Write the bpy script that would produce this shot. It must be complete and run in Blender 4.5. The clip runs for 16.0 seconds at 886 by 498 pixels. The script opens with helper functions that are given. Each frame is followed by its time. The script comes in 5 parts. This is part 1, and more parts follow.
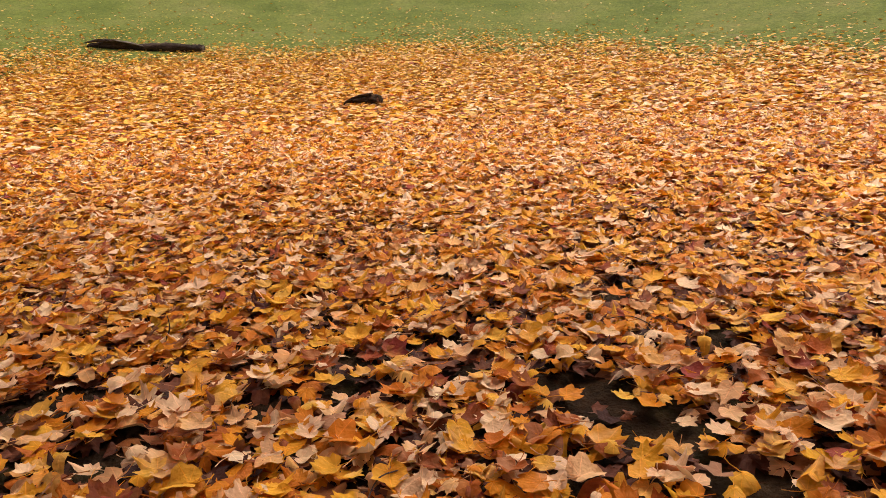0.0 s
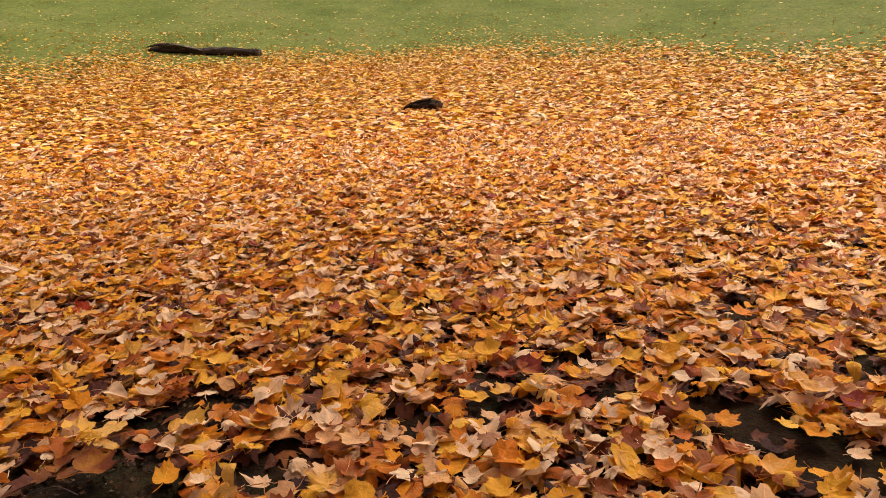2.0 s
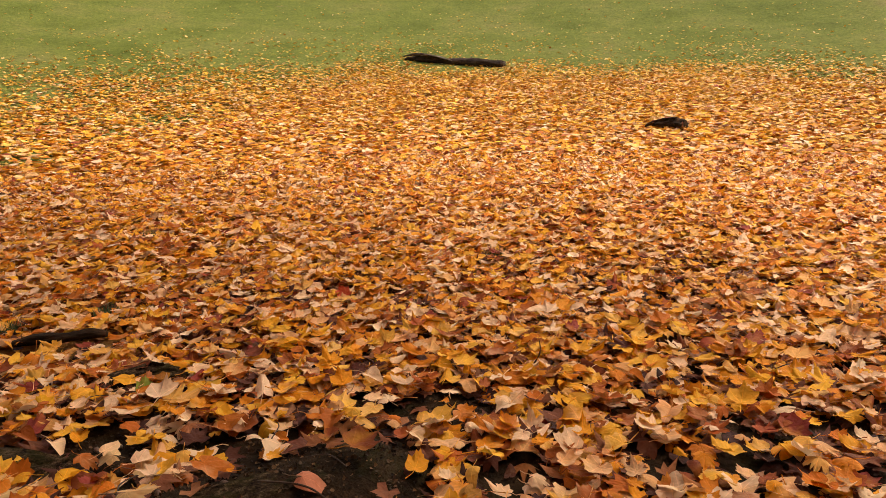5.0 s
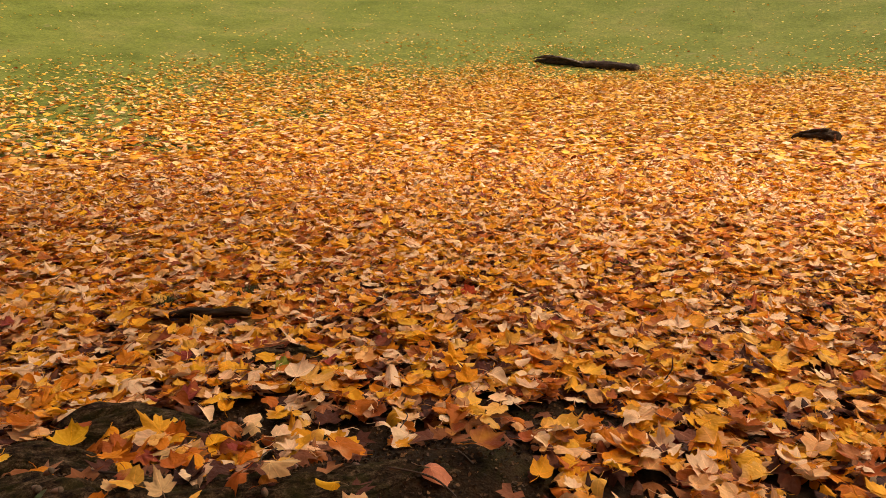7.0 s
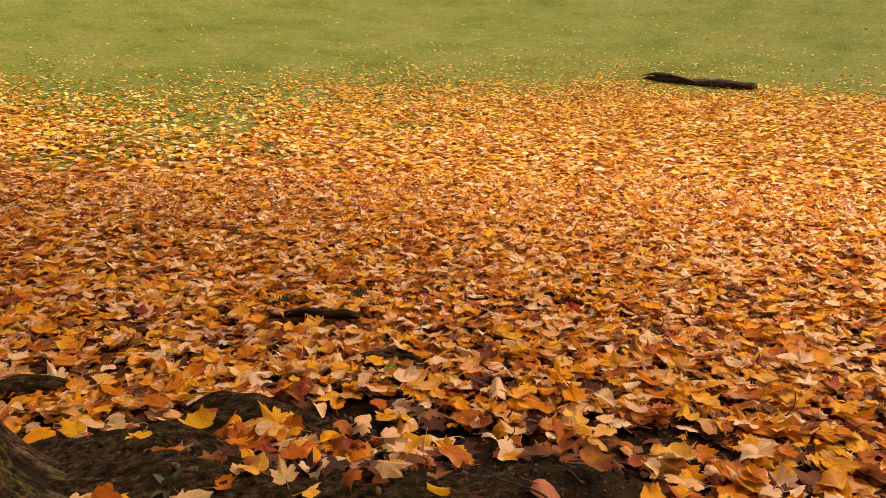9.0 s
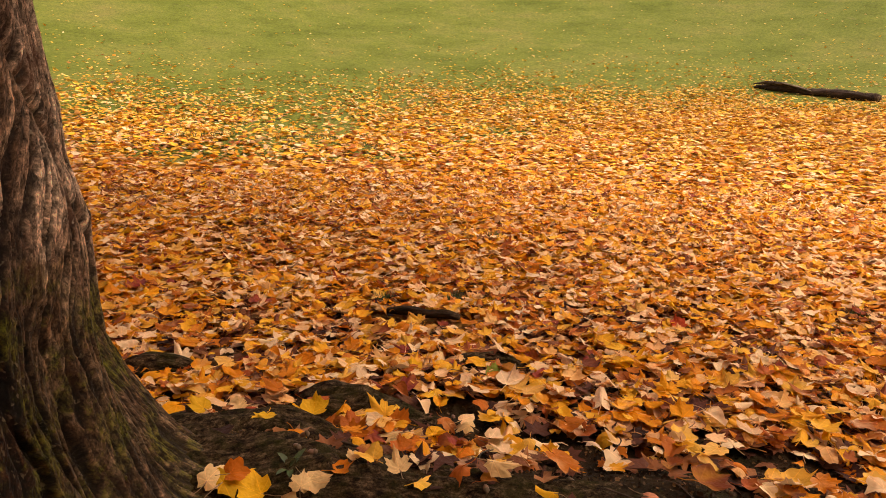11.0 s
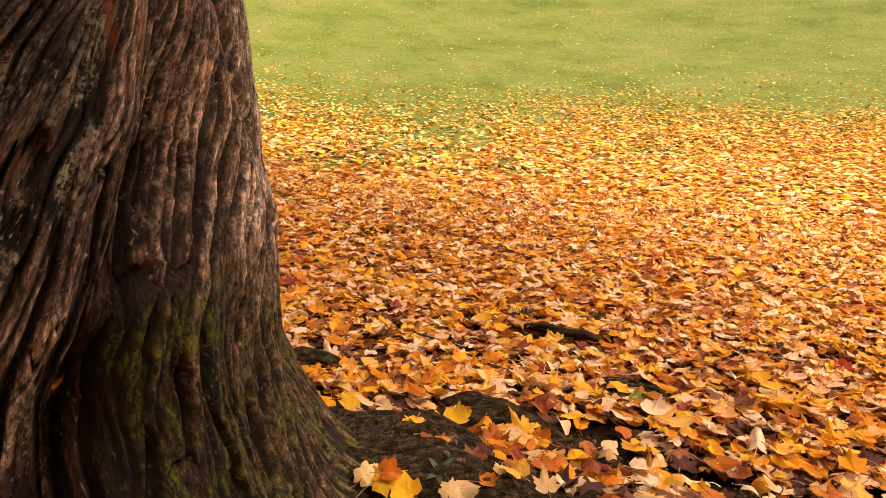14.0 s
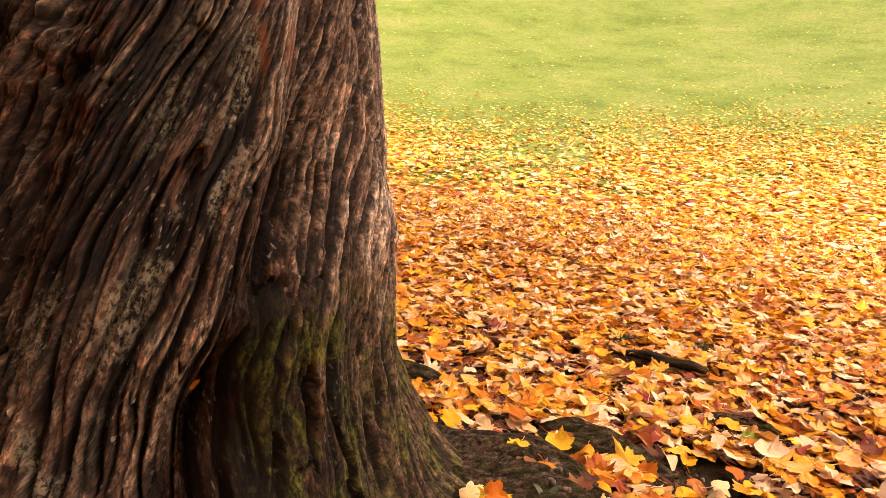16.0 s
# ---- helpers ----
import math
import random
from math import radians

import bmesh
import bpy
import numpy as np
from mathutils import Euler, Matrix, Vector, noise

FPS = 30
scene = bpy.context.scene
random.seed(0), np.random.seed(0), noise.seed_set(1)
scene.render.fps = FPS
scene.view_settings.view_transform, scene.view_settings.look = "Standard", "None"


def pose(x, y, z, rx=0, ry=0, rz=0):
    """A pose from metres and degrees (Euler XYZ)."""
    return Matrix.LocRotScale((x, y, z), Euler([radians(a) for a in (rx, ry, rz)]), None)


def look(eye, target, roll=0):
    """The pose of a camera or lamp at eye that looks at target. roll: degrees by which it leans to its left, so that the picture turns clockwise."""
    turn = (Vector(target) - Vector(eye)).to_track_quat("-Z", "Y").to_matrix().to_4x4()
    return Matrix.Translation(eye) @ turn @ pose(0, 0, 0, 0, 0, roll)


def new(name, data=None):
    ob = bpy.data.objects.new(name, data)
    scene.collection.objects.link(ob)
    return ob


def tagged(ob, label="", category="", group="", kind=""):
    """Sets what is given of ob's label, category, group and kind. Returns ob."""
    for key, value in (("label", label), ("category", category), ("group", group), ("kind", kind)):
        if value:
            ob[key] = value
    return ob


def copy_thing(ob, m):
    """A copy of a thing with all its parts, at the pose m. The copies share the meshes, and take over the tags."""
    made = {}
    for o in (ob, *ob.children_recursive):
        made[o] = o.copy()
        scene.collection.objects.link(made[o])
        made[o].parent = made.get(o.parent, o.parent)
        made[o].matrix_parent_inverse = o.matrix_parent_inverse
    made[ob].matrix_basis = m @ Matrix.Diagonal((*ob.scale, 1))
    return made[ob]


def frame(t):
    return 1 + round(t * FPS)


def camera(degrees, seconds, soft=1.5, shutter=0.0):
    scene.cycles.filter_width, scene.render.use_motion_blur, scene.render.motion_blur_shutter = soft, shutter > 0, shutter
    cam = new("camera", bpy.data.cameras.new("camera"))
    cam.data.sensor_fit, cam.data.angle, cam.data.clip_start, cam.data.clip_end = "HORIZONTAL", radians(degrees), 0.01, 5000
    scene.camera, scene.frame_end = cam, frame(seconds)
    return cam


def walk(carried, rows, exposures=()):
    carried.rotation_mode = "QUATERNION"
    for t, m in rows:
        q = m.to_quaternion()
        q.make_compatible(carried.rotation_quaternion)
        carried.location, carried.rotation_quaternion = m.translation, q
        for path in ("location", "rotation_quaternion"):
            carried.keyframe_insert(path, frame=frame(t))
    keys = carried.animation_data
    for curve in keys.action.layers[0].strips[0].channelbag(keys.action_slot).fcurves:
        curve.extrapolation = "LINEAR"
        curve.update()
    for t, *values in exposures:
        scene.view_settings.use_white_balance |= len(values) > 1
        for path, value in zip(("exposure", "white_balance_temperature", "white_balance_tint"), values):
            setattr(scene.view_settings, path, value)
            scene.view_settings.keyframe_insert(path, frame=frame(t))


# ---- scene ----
cam = camera(67.3, 16.0, soft=0.5)
METRES, EYE, TILT, LEAN, TURN = 0.9, 1.05, -16.5, 3.0, 0.0
ROWS = [
    (0.0, 0.0, 0.0, 0.0, 0.0, 0.0, -0.0),
    (0.5, -0.1007, -0.0081, 0.0104, 0.34, 0.23, -0.2),
    (1.0, -0.2153, -0.0031, 0.0221, 0.74, 0.21, -0.32),
    (1.5, -0.3068, -0.0003, 0.0341, 1.5, 0.2, -0.49),
    (2.0, -0.3919, -0.002, 0.0492, 3.18, 0.21, -1.04),
    (2.5, -0.4444, -0.0102, 0.0657, 6.1, 0.16, -2.04),
    (3.0, -0.4688, -0.0201, 0.075, 9.41, 0.12, -3.19),
    (3.5, -0.4863, -0.0258, 0.0757, 12.69, 0.24, -4.42),
    (4.0, -0.5018, -0.0304, 0.0775, 15.81, 0.32, -5.59),
    (4.5, -0.5236, -0.0349, 0.0734, 18.78, 0.14, -6.75),
    (5.0, -0.5484, -0.0392, 0.0678, 21.54, -0.27, -7.82),
    (7.5, -0.6226, -0.0994, 0.0535, 33.81, -1.98, -12.16),
    (8.0, -0.6358, -0.1176, 0.048, 35.85, -2.0, -12.87),
    (8.5, -0.6481, -0.1338, 0.0433, 38.03, -2.36, -13.57),
    (9.0, -0.6582, -0.1483, 0.0388, 40.04, -2.55, -14.17),
    (11.5, -0.7084, -0.2502, 0.0005, 49.9, -4.51, -16.93),
    (12.0, -0.7137, -0.2661, -0.0038, 51.8, -4.66, -17.4),
    (12.5, -0.7229, -0.2737, -0.0073, 53.69, -5.05, -17.85),
    (13.0, -0.735, -0.2851, -0.0117, 55.58, -5.65, -18.28),
    (13.5, -0.7487, -0.2967, -0.0164, 57.49, -6.12, -18.71),
    (14.0, -0.7613, -0.3124, -0.0223, 59.45, -6.55, -19.13),
    (14.5, -0.7731, -0.3322, -0.0248, 61.51, -6.73, -19.52),
    (15.0, -0.7807, -0.3479, -0.0272, 63.73, -7.22, -19.91),
    (15.5, -0.7885, -0.3622, -0.0283, 65.88, -7.56, -20.25),
    (16.0, -0.7909, -0.3743, -0.0298, 68.01, -8.14, -20.61),
]
EXPOSURES = [(0.0, 1.18, 6700, 10), (5.0, 1.19, 7300, 10.5), (9.0, 1.30, 8400, 14), (12.5, 1.55, 8150, 13), (14.5, 2.09, 7600, 11), (16.0, 2.44, 7400, 11)]
walk(cam, [(t, pose(0, 0, EYE, TILT, LEAN, TURN) @ pose(METRES * x, METRES * y, METRES * z, 90 + pitch, roll, yaw)) for t, x, y, z, yaw, pitch, roll in ROWS], EXPOSURES)

# ---- world and light ----
SUN_EL, SUN_AZ = 56.0, 38.0          # azimuth: degrees from +y towards +x
world = bpy.data.worlds.new("overcast_sky")
scene.world = world
world.use_nodes = True
wt = world.node_tree
sky = wt.nodes.new("ShaderNodeTexSky")
sky.sky_type = "NISHITA"
sky.sun_disc = False
sky.sun_elevation = radians(SUN_EL)
sky.sun_rotation = radians(SUN_AZ)
sky.air_density, sky.dust_density, sky.ozone_density = 1.0, 6.0, 0.6
wt.nodes["Background"].inputs[1].default_value = 0.10
wt.links.new(sky.outputs[0], wt.nodes["Background"].inputs[0])
sun_data = bpy.data.lights.new("sun", "SUN")
sun_data.energy, sun_data.angle, sun_data.color = 1.1, radians(40), (1.0, 0.94, 0.85)
sun = new("sun", sun_data)
sun.matrix_world = look((0, 0, 30), (-30 * math.cos(radians(SUN_EL)) * math.sin(radians(SUN_AZ)),
                                     -30 * math.cos(radians(SUN_EL)) * math.cos(radians(SUN_AZ)), 30 - 30 * math.sin(radians(SUN_EL))))

# ---- small helpers ----
rng = np.random.default_rng(7)
PERM = rng.permutation(4096)
VALS = rng.random(4096)


def vnoise(x, y):
    """Smooth value noise in 0..1 on arrays."""
    x, y = np.asarray(x, float), np.asarray(y, float)
    xi, yi = np.floor(x).astype(int), np.floor(y).astype(int)
    fx, fy = x - xi, y - yi
    fx, fy = fx * fx * (3 - 2 * fx), fy * fy * (3 - 2 * fy)

    def h(a, b):
        return VALS[(PERM[a & 4095] + b * 57) & 4095]
    return (h(xi, yi) * (1 - fx) + h(xi + 1, yi) * fx) * (1 - fy) + (h(xi, yi + 1) * (1 - fx) + h(xi + 1, yi + 1) * fx) * fy


def fbm(x, y, n=4):
    s, a = 0, 0.5
    for k in range(n):
        s = s + a * vnoise(x * 2 ** k + 17.3 * k, y * 2 ** k - 9.1 * k)
        a *= 0.5
    return s / (1 - 0.5 ** n)


def seg_dist(x, y, pts):
    """Distance in plan to a broken line."""
    best = np.full(np.shape(x), 1e9)
    for (ax, ay), (bx, by) in zip(pts[:-1], pts[1:]):
        dx, dy = bx - ax, by - ay
        s = np.clip(((x - ax) * dx + (y - ay) * dy) / (dx * dx + dy * dy), 0, 1)
        best = np.minimum(best, np.hypot(x - ax - s * dx, y - ay - s * dy))
    return best


TREE = (-2.3, -0.35)
RIDGE = [(-2.2, 0.5), (-1.85, 0.85), (-1.6, 1.15), (-1.42, 1.42)]


def ground_z(x, y):
    """Height of the ground: level under the tree, a low mound at its foot, a meadow that climbs all round."""
    x, y = np.asarray(x, float), np.asarray(y, float)
    d = np.hypot(x, y)
    u = np.maximum(d - 6, 0)
    hill = np.where(u < 42, 0.006 * u * u, 10.58 + 0.504 * 60 * (1 - np.exp(-np.maximum(u - 42, 0) / 60)))
    r2 = (x - TREE[0]) ** 2 + (y - TREE[1]) ** 2
    mound = 0.22 * np.exp(-r2 / 1.0)
    ridge = 0.11 * np.exp(-(seg_dist(x, y, RIDGE) / 0.2) ** 2)
    lumps = (fbm(x * 0.9, y * 0.9, 3) - 0.5) * 0.05 + (fbm(x * 5, y * 5, 2) - 0.5) * 0.025
    swell = (fbm(x * 0.06 + 5, y * 0.06, 2) - 0.5) * 0.025 * u
    dip = -0.065 * np.exp(-((d - 4.2) / 1.35) ** 2)
    return hill + mound + ridge + lumps + swell + dip


def smooth01(e0, e1, v):
    s = np.clip((v - e0) / (e1 - e0), 0, 1)
    return s * s * (3 - 2 * s)


def litter(x, y):
    """Share of the ground that fallen leaves cover, 0..1."""
    d = np.hypot(x, y)
    az = np.degrees(np.arctan2(-x, y))
    left = smooth01(25, 60, az)
    edge = 20.7 - 4.8 * smooth01(30, 65, az) - 5.4 * smooth01(6, -24, az) + (fbm(x * 0.25, y * 0.25, 3) - 0.5) * 6
    width = 1.6 + 3.0 * left
    cover = 1 / (1 + np.exp(np.clip((d - edge) / width * 2.2, -40, 40)))
    patch = smooth01(0.50, 0.68, fbm(x * 0.55 + 3, y * 0.55, 3)) * left * smooth01(7, 11, d)
    cover = cover * (1 - 0.85 * patch)
    past = np.maximum(d - edge, 0)
    tail = (0.24 * np.exp(-past / 2.2) + 0.007 * np.exp(-past / 16)) * (0.4 + 1.2 * vnoise(x * 0.3, y * 0.3))
    return np.maximum(cover, tail)


def bare(x, y):
    """Where roots and trodden soil stay free of leaves, 0..1."""
    a = 1 - smooth01(0.13, 0.28, seg_dist(x, y, RIDGE))
    a = np.maximum(a, 1 - smooth01(0.05, 0.14, seg_dist(x, y, [(-1.97, 1.42), (-1.7, 1.53), (-1.42, 1.58)])))
    a = np.maximum(a, 0.85 * (1 - smooth01(0.10, 0.24, seg_dist(x, y, [(-2.75, 0.45), (-2.52, 0.75)]))))
    a = np.maximum(a, 1 - smooth01(0.06, 0.13, seg_dist(x, y, [(-3.43, 1.80), (-3.08, 2.0)])))
    b = 1 - smooth01(0.05, 0.13, seg_dist(x, y, [(-2.66, 0.92), (-2.52, 1.05), (-2.3, 1.36)]))
    c = 1 - smooth01(0.5, 0.75, np.hypot(x - TREE[0], y - TREE[1]))
    e = 1 - smooth01(0.14, 0.30, seg_dist(x, y, [(-2.42, 0.3), (-2.42, 0.72)]))
    f = 1 - smooth01(0.05, 0.16, seg_dist(x, y, [(-1.38, 1.88), (-1.30, 2.02)]))
    e = np.maximum(e, 1 - smooth01(0.09, 0.16, seg_dist(x, y, [(-2.38, 0.70), (-2.2, 0.80)])))
    g = 1 - smooth01(0.05, 0.12, seg_dist(x, y, [(-3.44, 1.83), (-3.1, 2.08)]))
    h = 1 - smooth01(0.05, 0.11, np.minimum(seg_dist(x, y, [(-2.6, 1.66), (-2.46, 1.85)]), seg_dist(x, y, [(-3.42, 0.64), (-3.27, 0.86)])))
    k = 0.8 * (1 - smooth01(0.06, 0.16, seg_dist(x, y, [(-3.5, 2.3), (-3.3, 2.5)])))
    q = 1 - smooth01(0.14, 0.24, seg_dist(x, y, [(-2.25, 0.15), (-2.12, 0.45), (-2.09, 0.60)]))
    m = 1 - smooth01(0.10, 0.20, seg_dist(x, y, [(-2.44, 1.16), (-2.2, 1.27)]))
    m = np.maximum(m, 1 - smooth01(0.13, 0.24, seg_dist(x, y, [(-1.74, 1.06), (-1.62, 1.28), (-1.42, 1.36)])))
    m = np.maximum(m, 0.9 * (1 - smooth01(0.08, 0.2, seg_dist(x, y, [(0.40, 1.85), (0.46, 1.66)]))))
    m = np.maximum(m, 0.9 * (1 - smooth01(0.06, 0.17, seg_dist(x, y, [(-0.62, 1.86), (-0.42, 1.93)]))))
    return np.maximum.reduce([a, b, c, e, f, g, h, k, m, q])


# ---- materials ----
def material(name, rough=0.8):
    m = bpy.data.materials.new(name)
    m.use_nodes = True
    t = m.node_tree
    bsdf = t.nodes["Principled BSDF"]
    bsdf.inputs["Roughness"].default_value = rough

    def node(kind, **kw):
        n = t.nodes.new(kind)
        for k, v in kw.items():
            n.inputs[k].default_value = v
        return n
    return m, t, bsdf, node


def ramp(t, node, fac, stops, mode="LINEAR"):
    r = node("ShaderNodeValToRGB")
    r.color_ramp.interpolation = mode
    el = r.color_ramp.elements
    while len(el) < len(stops):
        el.new(0.5)
    for e, (p, c) in zip(el, stops):
        e.position, e.color = p, (*c, 1)
    t.links.new(fac, r.inputs[0])
    return r.outputs[0]


def mix(t, node, fac, a, b, blend="MIX"):
    m = node("ShaderNodeMix")
    m.data_type, m.blend_type = "RGBA", blend
    for sock, v in ((m.inputs[0], fac), (m.inputs[6], a), (m.inputs[7], b)):
        if isinstance(v, (int, float)):
            sock.default_value = v
        elif isinstance(v, tuple):
            sock.default_value = (*v, 1)
        else:
            t.links.new(v, sock)
    return m.outputs[2]


def calc(t, node, op, a, b=None, c=None):
    m = node("ShaderNodeMath")
    m.operation = op
    for k, v in enumerate((a, b, c)):
        if v is None:
            continue
        if isinstance(v, (int, float)):
            m.inputs[k].default_value = v
        else:
            t.links.new(v, m.inputs[k])
    return m.outputs[0]


def noise_tex(t, node, vec, scale, detail=4, rough=0.55):
    n = node("ShaderNodeTexNoise", Scale=scale, Detail=detail, Roughness=rough)
    if vec is not None:
        t.links.new(vec, n.inputs["Vector"])
    return n.outputs[0]


def bump(t, node, bsdf, height, strength, dist):
    b = node("ShaderNodeBump", Strength=strength, Distance=dist)
    t.links.new(height, b.inputs["Height"])
    t.links.new(b.outputs[0], bsdf.inputs["Normal"])


LEAF_STOPS = [(0.0, (0.09, 0.026, 0.018)), (0.05, (0.24, 0.06, 0.02)), (0.11, (0.46, 0.13, 0.018)), (0.20, (0.66, 0.22, 0.014)),
              (0.30, (0.76, 0.31, 0.016)), (0.40, (0.82, 0.42, 0.03)), (0.49, (0.80, 0.45, 0.06)), (0.55, (0.74, 0.41, 0.18)),
              (0.65, (0.85, 0.60, 0.38)), (0.74, (0.88, 0.67, 0.43)), (0.82, (0.76, 0.44, 0.20)), (0.88, (0.84, 0.48, 0.03)), (0.95, (0.68, 0.21, 0.016)), (1.0, (0.28, 0.05, 0.035))]
OLD_STOPS = [(0.0, (0.028, 0.012, 0.010)), (0.25, (0.075, 0.027, 0.020)), (0.5, (0.15, 0.052, 0.030)), (0.72, (0.25, 0.095, 0.045)), (0.88, (0.34, 0.13, 0.035)), (1.0, (0.40, 0.21, 0.12))]


FRESH_STOPS = [(0.0, (0.40, 0.15, 0.02)), (0.12, (0.62, 0.27, 0.03)), (0.3, (0.80, 0.42, 0.04)), (0.5, (0.82, 0.50, 0.07)),
               (0.68, (0.80, 0.48, 0.20)), (0.82, (0.84, 0.58, 0.28)), (0.93, (0.82, 0.56, 0.08)), (1.0, (0.45, 0.13, 0.04))]


def leaf_material(name, by_object, tint=None, stops=None):
    m, t, bsdf, node = material(name, 0.62)
    if by_object:
        rnd = node("ShaderNodeObjectInfo").outputs["Random"]
    else:
        rnd = node("ShaderNodeNewGeometry").outputs["Random Per Island"]
    uv = node("ShaderNodeTexCoord").outputs["UV"]
    pos = node("ShaderNodeNewGeometry").outputs["Position"]
    if tint is None:
        broad = noise_tex(t, node, pos, 0.7, 3)
        k = calc(t, node, "ADD", rnd, calc(t, node, "MULTIPLY", calc(t, node, "SUBTRACT", broad, 0.42), 0.22))
        base = ramp(t, node, k, stops or LEAF_STOPS)
        # each leaf turns from one autumn colour to another across its blade
        other = ramp(t, node, calc(t, node, "FRACT", calc(t, node, "ADD", calc(t, node, "MULTIPLY", rnd, 7.3), 0.2)), stops or LEAF_STOPS)
        turn = ramp(t, node, noise_tex(t, node, pos, 13, 2, 0.5), [(0.47, (0, 0, 0)), (0.66, (0.34, 0.34, 0.34))])
        base = mix(t, node, turn, base, other)
    else:
        base = ramp(t, node, rnd, [(0, tint), (1, tuple(c * 0.8 for c in tint))])
    blot = noise_tex(t, node, pos, 34, 4, 0.6)
    spot = ramp(t, node, blot, [(0.30, (0.45, 0.36, 0.30)), (0.46, (0.92, 0.9, 0.88)), (0.62, (1.0, 1.0, 1.0)), (0.75, (1.14, 1.12, 1.05))])
    col = mix(t, node, 0.30, base, spot, "MULTIPLY")
    # veins: five rays from the stalk
    sep = node("ShaderNodeSeparateXYZ")
    t.links.new(uv, sep.inputs[0])
    ang = calc(t, node, "ARCTAN2", sep.outputs[0], sep.outputs[1])
    rad = calc(t, node, "SQRT", calc(t, node, "ADD", calc(t, node, "MULTIPLY", sep.outputs[0], sep.outputs[0]), calc(t, node, "MULTIPLY", sep.outputs[1], sep.outputs[1])))
    off = calc(t, node, "MULTIPLY", calc(t, node, "PINGPONG", ang, 0.42), rad)
    vein = calc(t, node, "LESS_THAN", off, 0.014)
    col = mix(t, node, calc(t, node, "MULTIPLY", vein, 0.55), col, mix(t, node, 1.0, col, (1.35, 1.3, 1.25), "MULTIPLY"))
    t.links.new(col, bsdf.inputs["Base Color"])
    bsdf.inputs["Specular IOR Level"].default_value = 0.14
    trans = node("ShaderNodeBsdfTranslucent")
    t.links.new(col, trans.inputs[0])
    ms = node("ShaderNodeMixShader", Fac=0.18)
    t.links.new(bsdf.outputs[0], ms.inputs[1])
    t.links.new(trans.outputs[0], ms.inputs[2])
    t.links.new(ms.outputs[0], t.nodes["Material Output"].inputs[0])
    crinkle = calc(t, node, "ADD", noise_tex(t, node, pos, 90, 3), calc(t, node, "MULTIPLY", noise_tex(t, node, pos, 38, 2), 2.2))
    hgt = calc(t, node, "ADD", calc(t, node, "MULTIPLY", vein, 0.35), crinkle)
    bump(t, node, bsdf, hgt, 0.40, 0.008)
    return m


def soil_nodes(t, node, pos):
    n1, n2 = noise_tex(t, node, pos, 9, 6, 0.65), noise_tex(t, node, pos, 60, 5, 0.7)
    col = ramp(t, node, n1, [(0.3, (0.014, 0.009, 0.005)), (0.55, (0.042, 0.026, 0.014)), (0.75, (0.085, 0.052, 0.028))])
    col = mix(t, node, 0.6, col, ramp(t, node, n2, [(0.3, (0.5, 0.5, 0.5)), (0.6, (1, 1, 1)), (0.75, (1.9, 1.7, 1.4))]), "MULTIPLY")
    moss = ramp(t, node, noise_tex(t, node, pos, 4.2, 5, 0.65), [(0.52, (0, 0, 0)), (0.68, (1, 1, 1))])
    return mix(t, node, calc(t, node, "MULTIPLY", moss, 0.45), col, (0.030, 0.036, 0.008)), n2


